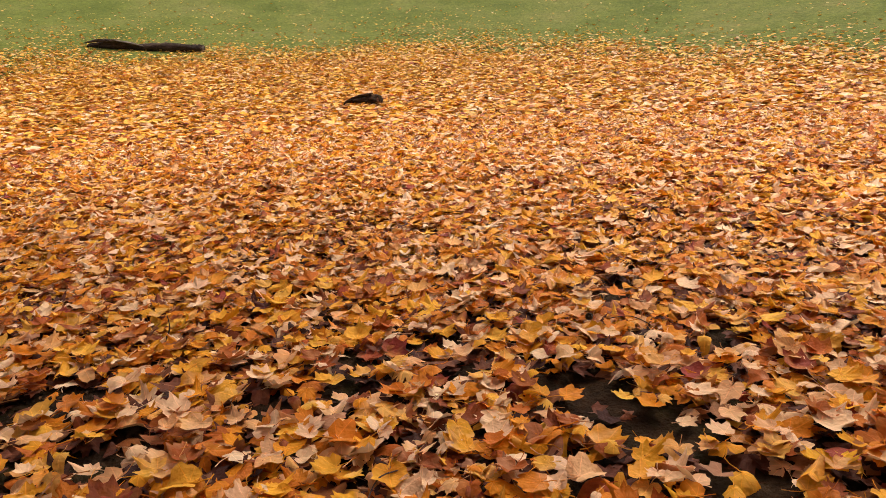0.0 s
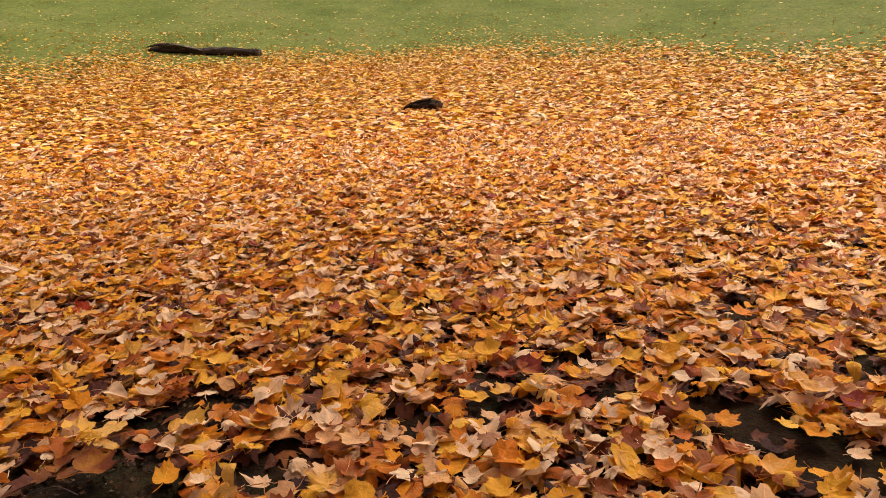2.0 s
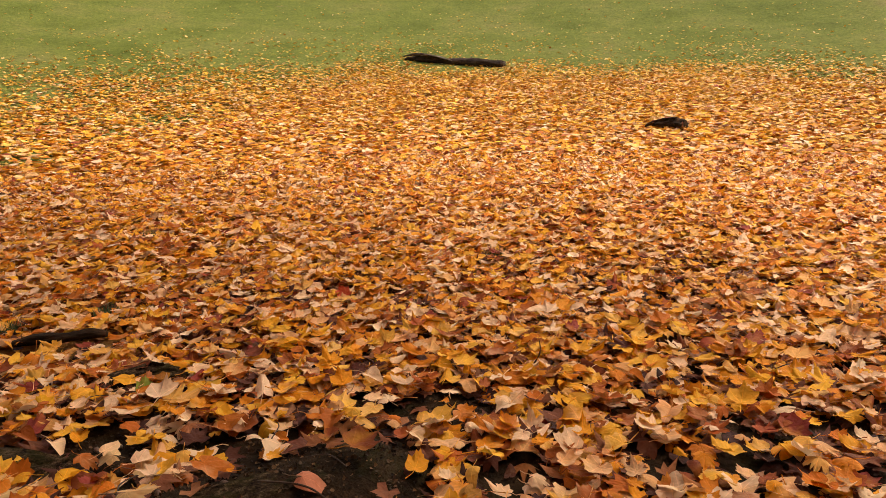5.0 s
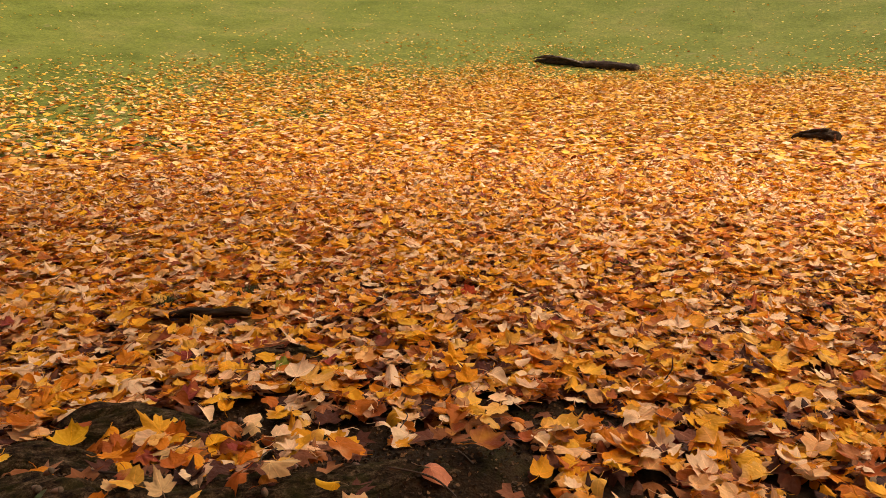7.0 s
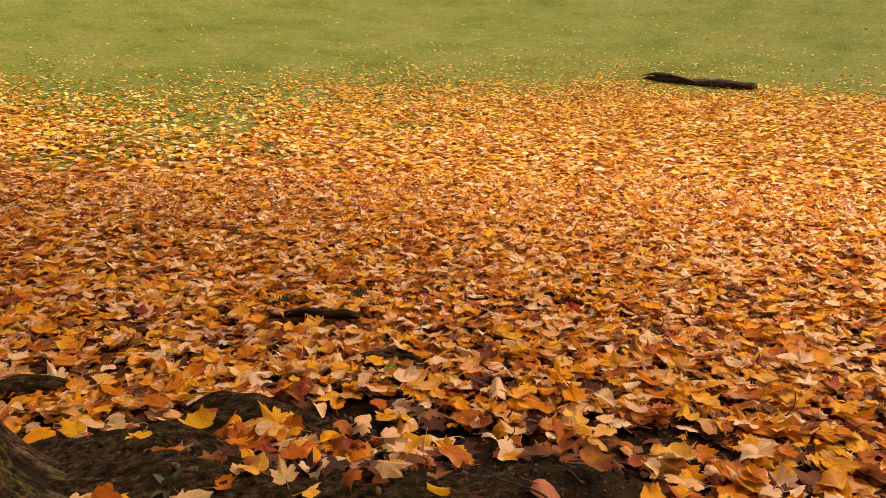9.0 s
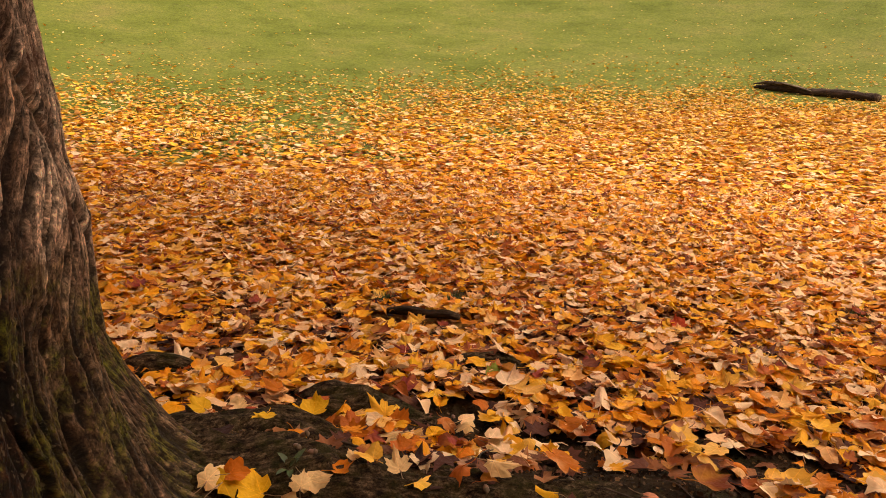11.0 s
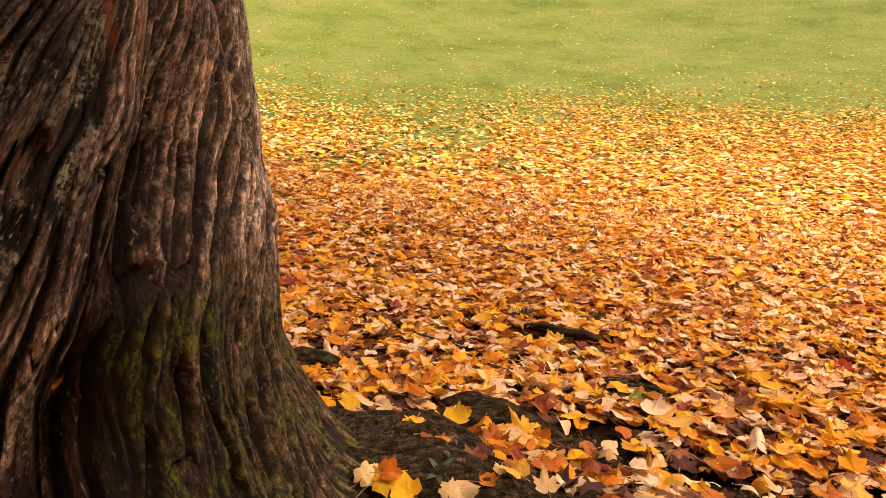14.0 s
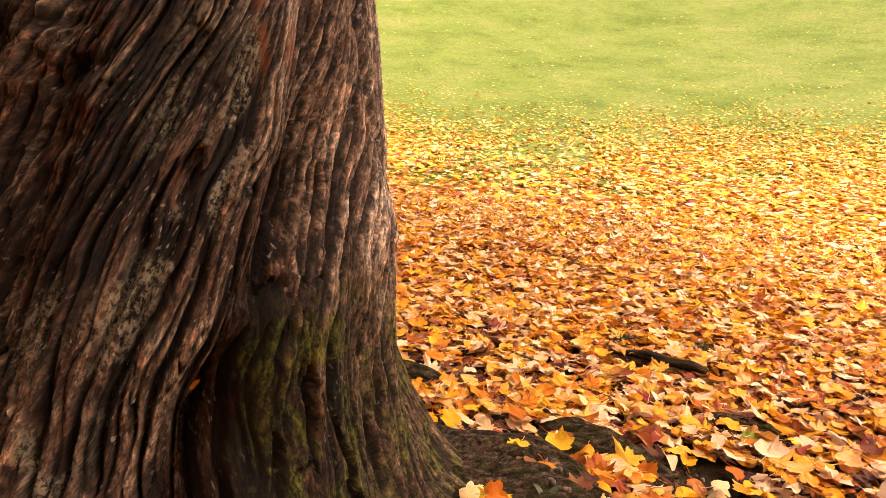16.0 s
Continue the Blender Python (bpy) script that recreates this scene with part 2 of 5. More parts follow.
def ground_material():
    m, t, bsdf, node = material("meadow_and_soil", 0.95)
    bsdf.inputs["Specular IOR Level"].default_value = 0.08
    pos = node("ShaderNodeNewGeometry").outputs["Position"]
    soil, fine = soil_nodes(t, node, pos)
    att = node("ShaderNodeAttribute")
    att.attribute_name = "grass"
    g1 = noise_tex(t, node, pos, 0.35, 5, 0.6)
    g2 = noise_tex(t, node, pos, 9.0, 6, 0.8)
    g3 = noise_tex(t, node, pos, 1.7, 6, 0.75)
    grass = ramp(t, node, g1, [(0.30, (0.088, 0.112, 0.018)), (0.48, (0.128, 0.150, 0.030)), (0.62, (0.158, 0.164, 0.042)), (0.76, (0.195, 0.165, 0.060))])
    grass = mix(t, node, 0.65, grass, ramp(t, node, g2, [(0.38, (0.50, 0.55, 0.46)), (0.5, (1, 1, 1)), (0.61, (1.5, 1.4, 1.3))]), "MULTIPLY")
    grass = mix(t, node, 0.8, grass, ramp(t, node, g3, [(0.30, (0.76, 0.80, 0.72)), (0.5, (1, 1, 1)), (0.70, (1.2, 1.14, 1.08))]), "MULTIPLY")
    worn = ramp(t, node, noise_tex(t, node, pos, 1.3, 4, 0.6), [(0.66, (0, 0, 0)), (0.74, (1, 1, 1))])
    grass = mix(t, node, calc(t, node, "MULTIPLY", worn, 0.5), grass, (0.20, 0.155, 0.085))
    old = node("ShaderNodeAttribute")
    old.attribute_name = "old_leaves"
    # pressed leaves: patches of leaf size, each with its own tone
    wobble = node("ShaderNodeVectorMath")
    wobble.operation = "ADD"
    t.links.new(pos, wobble.inputs[0])
    t.links.new(mix(t, node, noise_tex(t, node, pos, 30, 3, 0.6), (-0.03, -0.03, -0.03), (0.03, 0.03, 0.03)), wobble.inputs[1])
    cell = node("ShaderNodeTexVoronoi")
    cell.inputs["Scale"].default_value = 15.0
    t.links.new(wobble.outputs[0], cell.inputs["Vector"])
    tone = node("ShaderNodeSeparateXYZ")
    t.links.new(cell.outputs["Color"], tone.inputs[0])
    matted = ramp(t, node, tone.outputs[0], [(0.0, (0.16, 0.05, 0.02)), (0.25, (0.42, 0.14, 0.02)), (0.5, (0.62, 0.25, 0.025)), (0.75, (0.66, 0.34, 0.10)), (1.0, (0.70, 0.44, 0.22))])
    matted = mix(t, node, 0.6, matted, ramp(t, node, noise_tex(t, node, pos, 22, 4, 0.7), [(0.36, (0.45, 0.42, 0.40)), (0.52, (1, 1, 1))]), "MULTIPLY")
    soil = mix(t, node, old.outputs["Fac"], soil, matted)
    edge = calc(t, node, "ADD", att.outputs["Fac"], calc(t, node, "MULTIPLY", calc(t, node, "SUBTRACT", noise_tex(t, node, pos, 1.6, 4), 0.5), 0.9))
    mask = ramp(t, node, edge, [(0.42, (0, 0, 0)), (0.58, (1, 1, 1))])
    t.links.new(mix(t, node, mask, soil, grass), bsdf.inputs["Base Color"])
    bump(t, node, bsdf, calc(t, node, "ADD", fine, g2), 0.8, 0.03)
    return m


def bark_material(name, foot_darkening, stretch, tone=1.0):
    m, t, bsdf, node = material(name, 0.62)
    bsdf.inputs["Specular IOR Level"].default_value = 0.22
    tc = node("ShaderNodeTexCoord")
    pos = node("ShaderNodeNewGeometry").outputs["Position"]
    mp = node("ShaderNodeMapping")
    mp.inputs["Scale"].default_value = (1.0, stretch, 1.0)
    t.links.new(tc.outputs["UV"], mp.inputs[0])
    streak = noise_tex(t, node, mp.outputs[0], 38, 5, 0.66)
    grain_map = node("ShaderNodeMapping")
    grain_map.inputs["Scale"].default_value = (1.0, stretch * 1.7, 1.0)
    t.links.new(tc.outputs["UV"], grain_map.inputs[0])
    fine = noise_tex(t, node, grain_map.outputs[0], 120, 6, 0.8)
    patch = noise_tex(t, node, pos, 3.4, 5, 0.65)
    crust_map = node("ShaderNodeMapping")
    crust_map.inputs["Scale"].default_value = (1.0, 0.20, 1.0)
    t.links.new(tc.outputs["UV"], crust_map.inputs[0])
    crusty = noise_tex(t, node, crust_map.outputs[0], 170, 6, 0.8)
    def value(name):
        a = node("ShaderNodeAttribute")
        a.attribute_name = name
        return a.outputs["Fac"]
    mixed = calc(t, node, "ADD", calc(t, node, "MULTIPLY", value("plate"), 0.55), calc(t, node, "MULTIPLY", calc(t, node, "ADD", streak, fine), 0.3))
    # redder shaggy side painted darker as if shaded, greyer ridged side painted as lit
    shaggy = ramp(t, node, mixed, [(0.40, (0.016, 0.009, 0.007)), (0.5, (0.044, 0.023, 0.016)), (0.6, (0.088, 0.049, 0.034)), (0.70, (0.155, 0.098, 0.070)), (0.80, (0.30, 0.215, 0.155))])
    ridged = ramp(t, node, mixed, [(0.38, (0.10, 0.064, 0.047)), (0.54, (0.225, 0.154, 0.115)), (0.66, (0.34, 0.25, 0.19)), (0.80, (0.50, 0.40, 0.32))])
    col = mix(t, node, value("grey_lit_side"), shaggy, ridged)
    warm = ramp(t, node, patch, [(0.34, (0.55, 0.52, 0.50)), (0.5, (1, 1, 1)), (0.66, (1.25, 1.10, 0.95))])
    col = mix(t, node, 0.9, col, warm, "MULTIPLY")
    col = mix(t, node, 0.8, col, ramp(t, node, fine, [(0.40, (0.28, 0.27, 0.26)), (0.48, (0.85, 0.85, 0.85)), (0.54, (1.1, 1.1, 1.1)), (0.60, (1.8, 1.75, 1.7))]), "MULTIPLY")
    col = mix(t, node, 0.9, col, ramp(t, node, crusty, [(0.42, (0.16, 0.15, 0.14)), (0.48, (0.75, 0.75, 0.75)), (0.53, (1.1, 1.1, 1.1)), (0.585, (2.1, 2.05, 2.0))]), "MULTIPLY")
    # dark inner bark in the cracks, with crevice shade painted in as near-black
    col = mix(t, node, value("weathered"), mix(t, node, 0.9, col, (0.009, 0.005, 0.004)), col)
    # pale lichen on old ridges, glints painted as bright specks, torn red inner bark
    crust = calc(t, node, "MULTIPLY", value("pale"), ramp(t, node, noise_tex(t, node, pos, 70, 6, 0.8), [(0.47, (0, 0, 0)), (0.54, (1, 1, 1))]))
    col = mix(t, node, calc(t, node, "MULTIPLY", crust, 0.85), col, mix(t, node, patch, (0.28, 0.27, 0.17), (0.52, 0.43, 0.33)))
    glint_speck = ramp(t, node, noise_tex(t, node, grain_map.outputs[0], 230, 2, 0.5), [(0.62, (0, 0, 0)), (0.67, (1, 1, 1))])
    glint_speck = calc(t, node, "MULTIPLY", glint_speck, ramp(t, node, noise_tex(t, node, pos, 6.0, 3, 0.6), [(0.46, (0, 0, 0)), (0.58, (1, 1, 1))]))
    col = mix(t, node, calc(t, node, "MULTIPLY", glint_speck, 0.7), col, (0.48, 0.42, 0.34))
    red = ramp(t, node, noise_tex(t, node, pos, 7.5, 4, 0.6), [(0.62, (0, 0, 0)), (0.69, (0.6, 0.6, 0.6))])
    col = mix(t, node, red, col, mix(t, node, fine, (0.03, 0.012, 0.007), (0.15, 0.058, 0.03)))
    col = mix(t, node, calc(t, node, "MULTIPLY", value("red_bark"), 0.85), col, mix(t, node, fine, (0.08, 0.018, 0.006), (0.32, 0.085, 0.02)))
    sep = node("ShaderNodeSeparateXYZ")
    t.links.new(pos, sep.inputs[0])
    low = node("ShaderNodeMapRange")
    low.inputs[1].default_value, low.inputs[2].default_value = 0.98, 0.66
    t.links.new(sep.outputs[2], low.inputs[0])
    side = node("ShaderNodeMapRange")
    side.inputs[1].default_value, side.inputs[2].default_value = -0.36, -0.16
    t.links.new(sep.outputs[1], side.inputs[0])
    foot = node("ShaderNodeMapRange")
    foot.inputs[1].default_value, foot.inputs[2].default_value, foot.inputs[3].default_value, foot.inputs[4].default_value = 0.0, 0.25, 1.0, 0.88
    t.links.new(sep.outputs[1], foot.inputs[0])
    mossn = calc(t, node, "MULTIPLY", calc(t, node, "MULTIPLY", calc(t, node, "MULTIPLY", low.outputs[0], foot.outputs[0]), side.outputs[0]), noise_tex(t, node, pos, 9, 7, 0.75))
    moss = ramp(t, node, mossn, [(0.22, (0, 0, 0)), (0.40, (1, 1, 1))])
    # bark darkened towards the foot by the moss mask, with moss in cushions on its ridges
    col = mix(t, node, calc(t, node, "MULTIPLY", moss, foot_darkening), col, mix(t, node, 1.0, col, (0.34, 0.30, 0.24), "MULTIPLY"))
    cushion = calc(t, node, "MULTIPLY", moss, ramp(t, node, noise_tex(t, node, pos, 8.0, 6, 0.75), [(0.46, (0, 0, 0)), (0.56, (1, 1, 1))]))
    cushion = calc(t, node, "MULTIPLY", cushion, calc(t, node, "ADD", calc(t, node, "MULTIPLY", value("weathered"), 0.75), 0.1))
    col = mix(t, node, cushion, col, ramp(t, node, crusty, [(0.42, (0.006, 0.006, 0.001)), (0.5, (0.052, 0.058, 0.007)), (0.58, (0.17, 0.185, 0.02))]))
    col = mix(t, node, 1.0, col, (tone * 0.95, tone * 0.90, tone * 0.87), "MULTIPLY")
    t.links.new(col, bsdf.inputs["Base Color"])
    bump(t, node, bsdf, calc(t, node, "ADD", calc(t, node, "MULTIPLY", crusty, 1.2), fine), 1.0, 0.014)
    return m


def root_material():
    """Old root: earth-brown, finely cracked, with thin moss on it."""
    m, t, bsdf, node = material("mossy_root_bark", 0.9)
    bsdf.inputs["Specular IOR Level"].default_value = 0.06
    tc = node("ShaderNodeTexCoord")
    pos = node("ShaderNodeNewGeometry").outputs["Position"]
    mp = node("ShaderNodeMapping")
    mp.inputs["Scale"].default_value = (1.0, 0.45, 1.0)
    t.links.new(tc.outputs["UV"], mp.inputs[0])
    crack = noise_tex(t, node, mp.outputs[0], 55, 7, 0.75)
    grit = noise_tex(t, node, pos, 170, 4, 0.7)
    col = ramp(t, node, crack, [(0.38, (0.008, 0.005, 0.004)), (0.46, (0.030, 0.019, 0.012)), (0.54, (0.080, 0.052, 0.031)), (0.64, (0.19, 0.13, 0.08))])
    col = mix(t, node, 0.8, col, ramp(t, node, grit, [(0.34, (0.35, 0.35, 0.35)), (0.5, (1, 1, 1)), (0.66, (1.8, 1.7, 1.5))]), "MULTIPLY")
    moss = ramp(t, node, noise_tex(t, node, pos, 11, 6, 0.72), [(0.46, (0, 0, 0)), (0.62, (0.7, 0.7, 0.7))])
    col = mix(t, node, moss, col, mix(t, node, grit, (0.009, 0.009, 0.003), (0.050, 0.050, 0.011)))
    t.links.new(col, bsdf.inputs["Base Color"])
    bump(t, node, bsdf, calc(t, node, "ADD", crack, calc(t, node, "MULTIPLY", grit, 0.5)), 1.0, 0.02)
    return m


def deadwood_material(name, dark):
    m, t, bsdf, node = material(name, 0.85)
    bsdf.inputs["Specular IOR Level"].default_value = 0.12
    tc = node("ShaderNodeTexCoord")
    mp = node("ShaderNodeMapping")
    mp.inputs["Scale"].default_value = (0.12, 1.0, 1.0)
    t.links.new(tc.outputs["Object"], mp.inputs[0])
    n = noise_tex(t, node, mp.outputs[0], 38, 6, 0.7)
    b = noise_tex(t, node, tc.outputs["Object"], 4, 4)
    col = ramp(t, node, n, [(0.32, tuple(c * 0.25 for c in dark)), (0.5, dark), (0.7, tuple(c * 2.2 for c in dark))])
    col = mix(t, node, 0.7, col, ramp(t, node, b, [(0.35, (0.6, 0.6, 0.6)), (0.7, (1.5, 1.35, 1.25))]), "MULTIPLY")
    t.links.new(col, bsdf.inputs["Base Color"])
    bump(t, node, bsdf, n, 0.9, 0.02)
    return m


def plain_material(name, col, rough, scale=40, spread=0.35):
    m, t, bsdf, node = material(name, rough)
    pos = node("ShaderNodeTexCoord").outputs["Object"]
    n = noise_tex(t, node, pos, scale, 4)
    t.links.new(ramp(t, node, n, [(0.3, tuple(c * (1 - spread) for c in col)), (0.7, tuple(c * (1 + spread) for c in col))]), bsdf.inputs["Base Color"])
    bump(t, node, bsdf, n, 0.3, 0.003)
    return m


M_LEAVES = leaf_material("fallen_leaves", False)
M_FRESH = leaf_material("fresh_fallen_leaves", False, None, FRESH_STOPS)
M_OLD = leaf_material("old_sodden_leaves", False, None, OLD_STOPS)
M_LEAF = leaf_material("fallen_leaf", True)
M_LEAF_GREEN = leaf_material("green_leaf", True, (0.30, 0.36, 0.06))
M_LEAF_RED = leaf_material("red_leaf", True, (0.50, 0.07, 0.025))
M_LEAF_PINK = leaf_material("pink_leaf", True, (0.60, 0.23, 0.13))
M_LEAF_ORANGE = leaf_material("orange_leaf", True, (0.62, 0.17, 0.02))
M_LEAF_YELLOW = leaf_material("yellow_leaf", True, (0.78, 0.44, 0.03))
M_LEAF_GOLD = leaf_material("golden_leaf", True, (0.88, 0.60, 0.04))
M_LEAF_PALE = leaf_material("pale_leaf", True, (0.80, 0.55, 0.27))
M_GROUND = ground_material()
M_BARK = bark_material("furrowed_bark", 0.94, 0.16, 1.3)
M_ROOT = root_material()
M_LOG = deadwood_material("weathered_log_wood", (0.055, 0.036, 0.028))
M_CHAR = deadwood_material("rotten_wood", (0.034, 0.020, 0.011))
M_CUT = plain_material("pale_broken_wood", (0.34, 0.22, 0.13), 0.8)
M_ACORN = plain_material("acorn_shell", (0.16, 0.085, 0.05), 0.45)
M_CUP = plain_material("acorn_cup", (0.10, 0.07, 0.045), 0.9, 300)
M_WEED = plain_material("weed_green", (0.04, 0.062, 0.016), 0.6)
M_GRASS = plain_material("grass_blade", (0.05, 0.085, 0.018), 0.7, 5)
M_CONE = plain_material("cone_scale", (0.09, 0.06, 0.045), 0.85)
M_TWIG = plain_material("twig_bark", (0.06, 0.038, 0.026), 0.85)
M_CRUMB = leaf_material("soil_crumb", False, None, [(0.0, (0.012, 0.007, 0.004)), (0.55, (0.035, 0.02, 0.011)), (0.8, (0.09, 0.05, 0.025)), (1.0, (0.22, 0.12, 0.05))])


def mesh_from(name, verts, faces, mat, smooth=True, uv=None):
    me = bpy.data.meshes.new(name)
    me.from_pydata([tuple(v) for v in verts], [], [tuple(f) for f in faces])
    me.materials.append(mat)
    if smooth:
        me.polygons.foreach_set("use_smooth", [True] * len(me.polygons))
    if uv is not None:
        lay = me.uv_layers.new(name="UVMap")
        idx = np.empty(len(me.loops), int)
        me.loops.foreach_get("vertex_index", idx)
        lay.data.foreach_set("uv", np.asarray(uv, float)[idx].ravel())
    me.update()
    return me


def part(name, me, parent, label=""):
    ob = new(name, me)
    ob.parent = parent
    if label:
        tagged(ob, label)
    return ob


# ---- ground: one sheet, fine near the roots ----
def make_ground():
    rings = [0.0]
    step = 0.045
    while rings[-1] < 420:
        rings.append(rings[-1] + step)
        if rings[-1] > 2.2:
            step *= 1.035
    na = 220
    cx, cy = -1.5, 0.9
    r = np.array(rings[1:])
    a = np.linspace(0, 2 * np.pi, na, endpoint=False)
    X = np.r_[cx, (cx + r[:, None] * np.cos(a)).ravel()]
    Y = np.r_[cy, (cy + r[:, None] * np.sin(a)).ravel()]
    Z = ground_z(X, Y)
    faces = [(0, 1 + k, 1 + (k + 1) % na) for k in range(na)]
    for i in range(len(r) - 1):
        b0, b1 = 1 + i * na, 1 + (i + 1) * na
        faces += [(b0 + k, b1 + k, b1 + (k + 1) % na, b0 + (k + 1) % na) for k in range(na)]
    me = mesh_from("ground", np.c_[X, Y, Z], faces, M_GROUND)
    d = np.hypot(X, Y)
    az = np.degrees(np.arctan2(-X, Y))
    g = smooth01(0, 1, (d - (17.0 - 8.5 * smooth01(25, 60, az) - 5.0 * smooth01(4, -28, az))) / 4.5)
    att = me.attributes.new("grass", "FLOAT", "POINT")
    att.data.foreach_set("value", g)
    old = me.attributes.new("old_leaves", "FLOAT", "POINT")
    old.data.foreach_set("value", smooth01(2.5, 6.0, d))
    return tagged(new("ground", me), "green meadow rising from dark soil under trees", "ground", kind="structure")


make_ground()


# ---- tree ----
def tree_tube(name, pts, radii, mat, parent, sides=20, flat=1.0, rough=0.08, label="", step=0.03, cap=True):
    """A root or limb: rings along a smooth line, uneven like bark."""
    P, Rr = [], []
    n = len(pts)
    for i in range(n - 1):
        p = [Vector(pts[max(min(i + k, n - 1), 0)]) for k in (-1, 0, 1, 2)]
        m = max(2, int((p[2] - p[1]).length / step))
        for k in range(m):
            s = k / m
            P.append(0.5 * ((2 * p[1]) + (p[2] - p[0]) * s + (2 * p[0] - 5 * p[1] + 4 * p[2] - p[3]) * s * s + (3 * p[1] - p[0] - 3 * p[2] + p[3]) * s ** 3))
            Rr.append(radii[i] * (1 - s) + radii[i + 1] * s)
    P.append(Vector(pts[-1]))
    Rr.append(radii[-1])
    V, F, UV = [], [], []
    run = 0
    for i, p in enumerate(P):
        d = (P[min(i + 1, len(P) - 1)] - P[max(i - 1, 0)]).normalized()
        side = d.cross(Vector((0, 0, 1)))
        if side.length < 0.05:
            side = Vector((1, 0, 0))
        side.normalize()
        up = side.cross(d)
        run += (p - P[max(i - 1, 0)]).length
        for k in range(sides):
            a = 2 * math.pi * k / sides
            seed = Vector((math.cos(a) * 1.3, math.sin(a) * 1.3, run * 6))
            f = 1 + rough * (noise.noise(seed * 1.7 + p * 2) * 1.6 + noise.noise(Vector((a * 5, run * 4, p.x))) + 0.6 * noise.noise(Vector((math.cos(a) * 7, math.sin(a) * 7, run * 9))))
            V.append(p + (side * math.cos(a) + up * math.sin(a) * flat) * Rr[i] * f)
            UV.append((a * max(Rr[i], 0.03), run))
    for i in range(len(P) - 1):
        for k in range(sides):
            a0, a1 = i * sides + k, i * sides + (k + 1) % sides
            F.append((a0, a1, a1 + sides, a0 + sides))
    if cap:
        for first, i in ((True, 0), (False, len(P) - 1)):
            c = len(V)
            V.append(P[i])
            UV.append((0, 0))
            for k in range(sides):
                a0, a1 = i * sides + k, i * sides + (k + 1) % sides
                F.append((c, a1, a0) if first else (c, a0, a1))
    me = mesh_from(name, V, F, mat, uv=UV)
    me.attributes.new("weathered", "FLOAT", "POINT").data.foreach_set("value", np.clip(0.3 + 1.2 * fbm(np.array([q[0] for q in UV]) * 40, np.array([q[1] for q in UV]) * 9, 3), 0, 1))
    return part(name, me, parent, label)


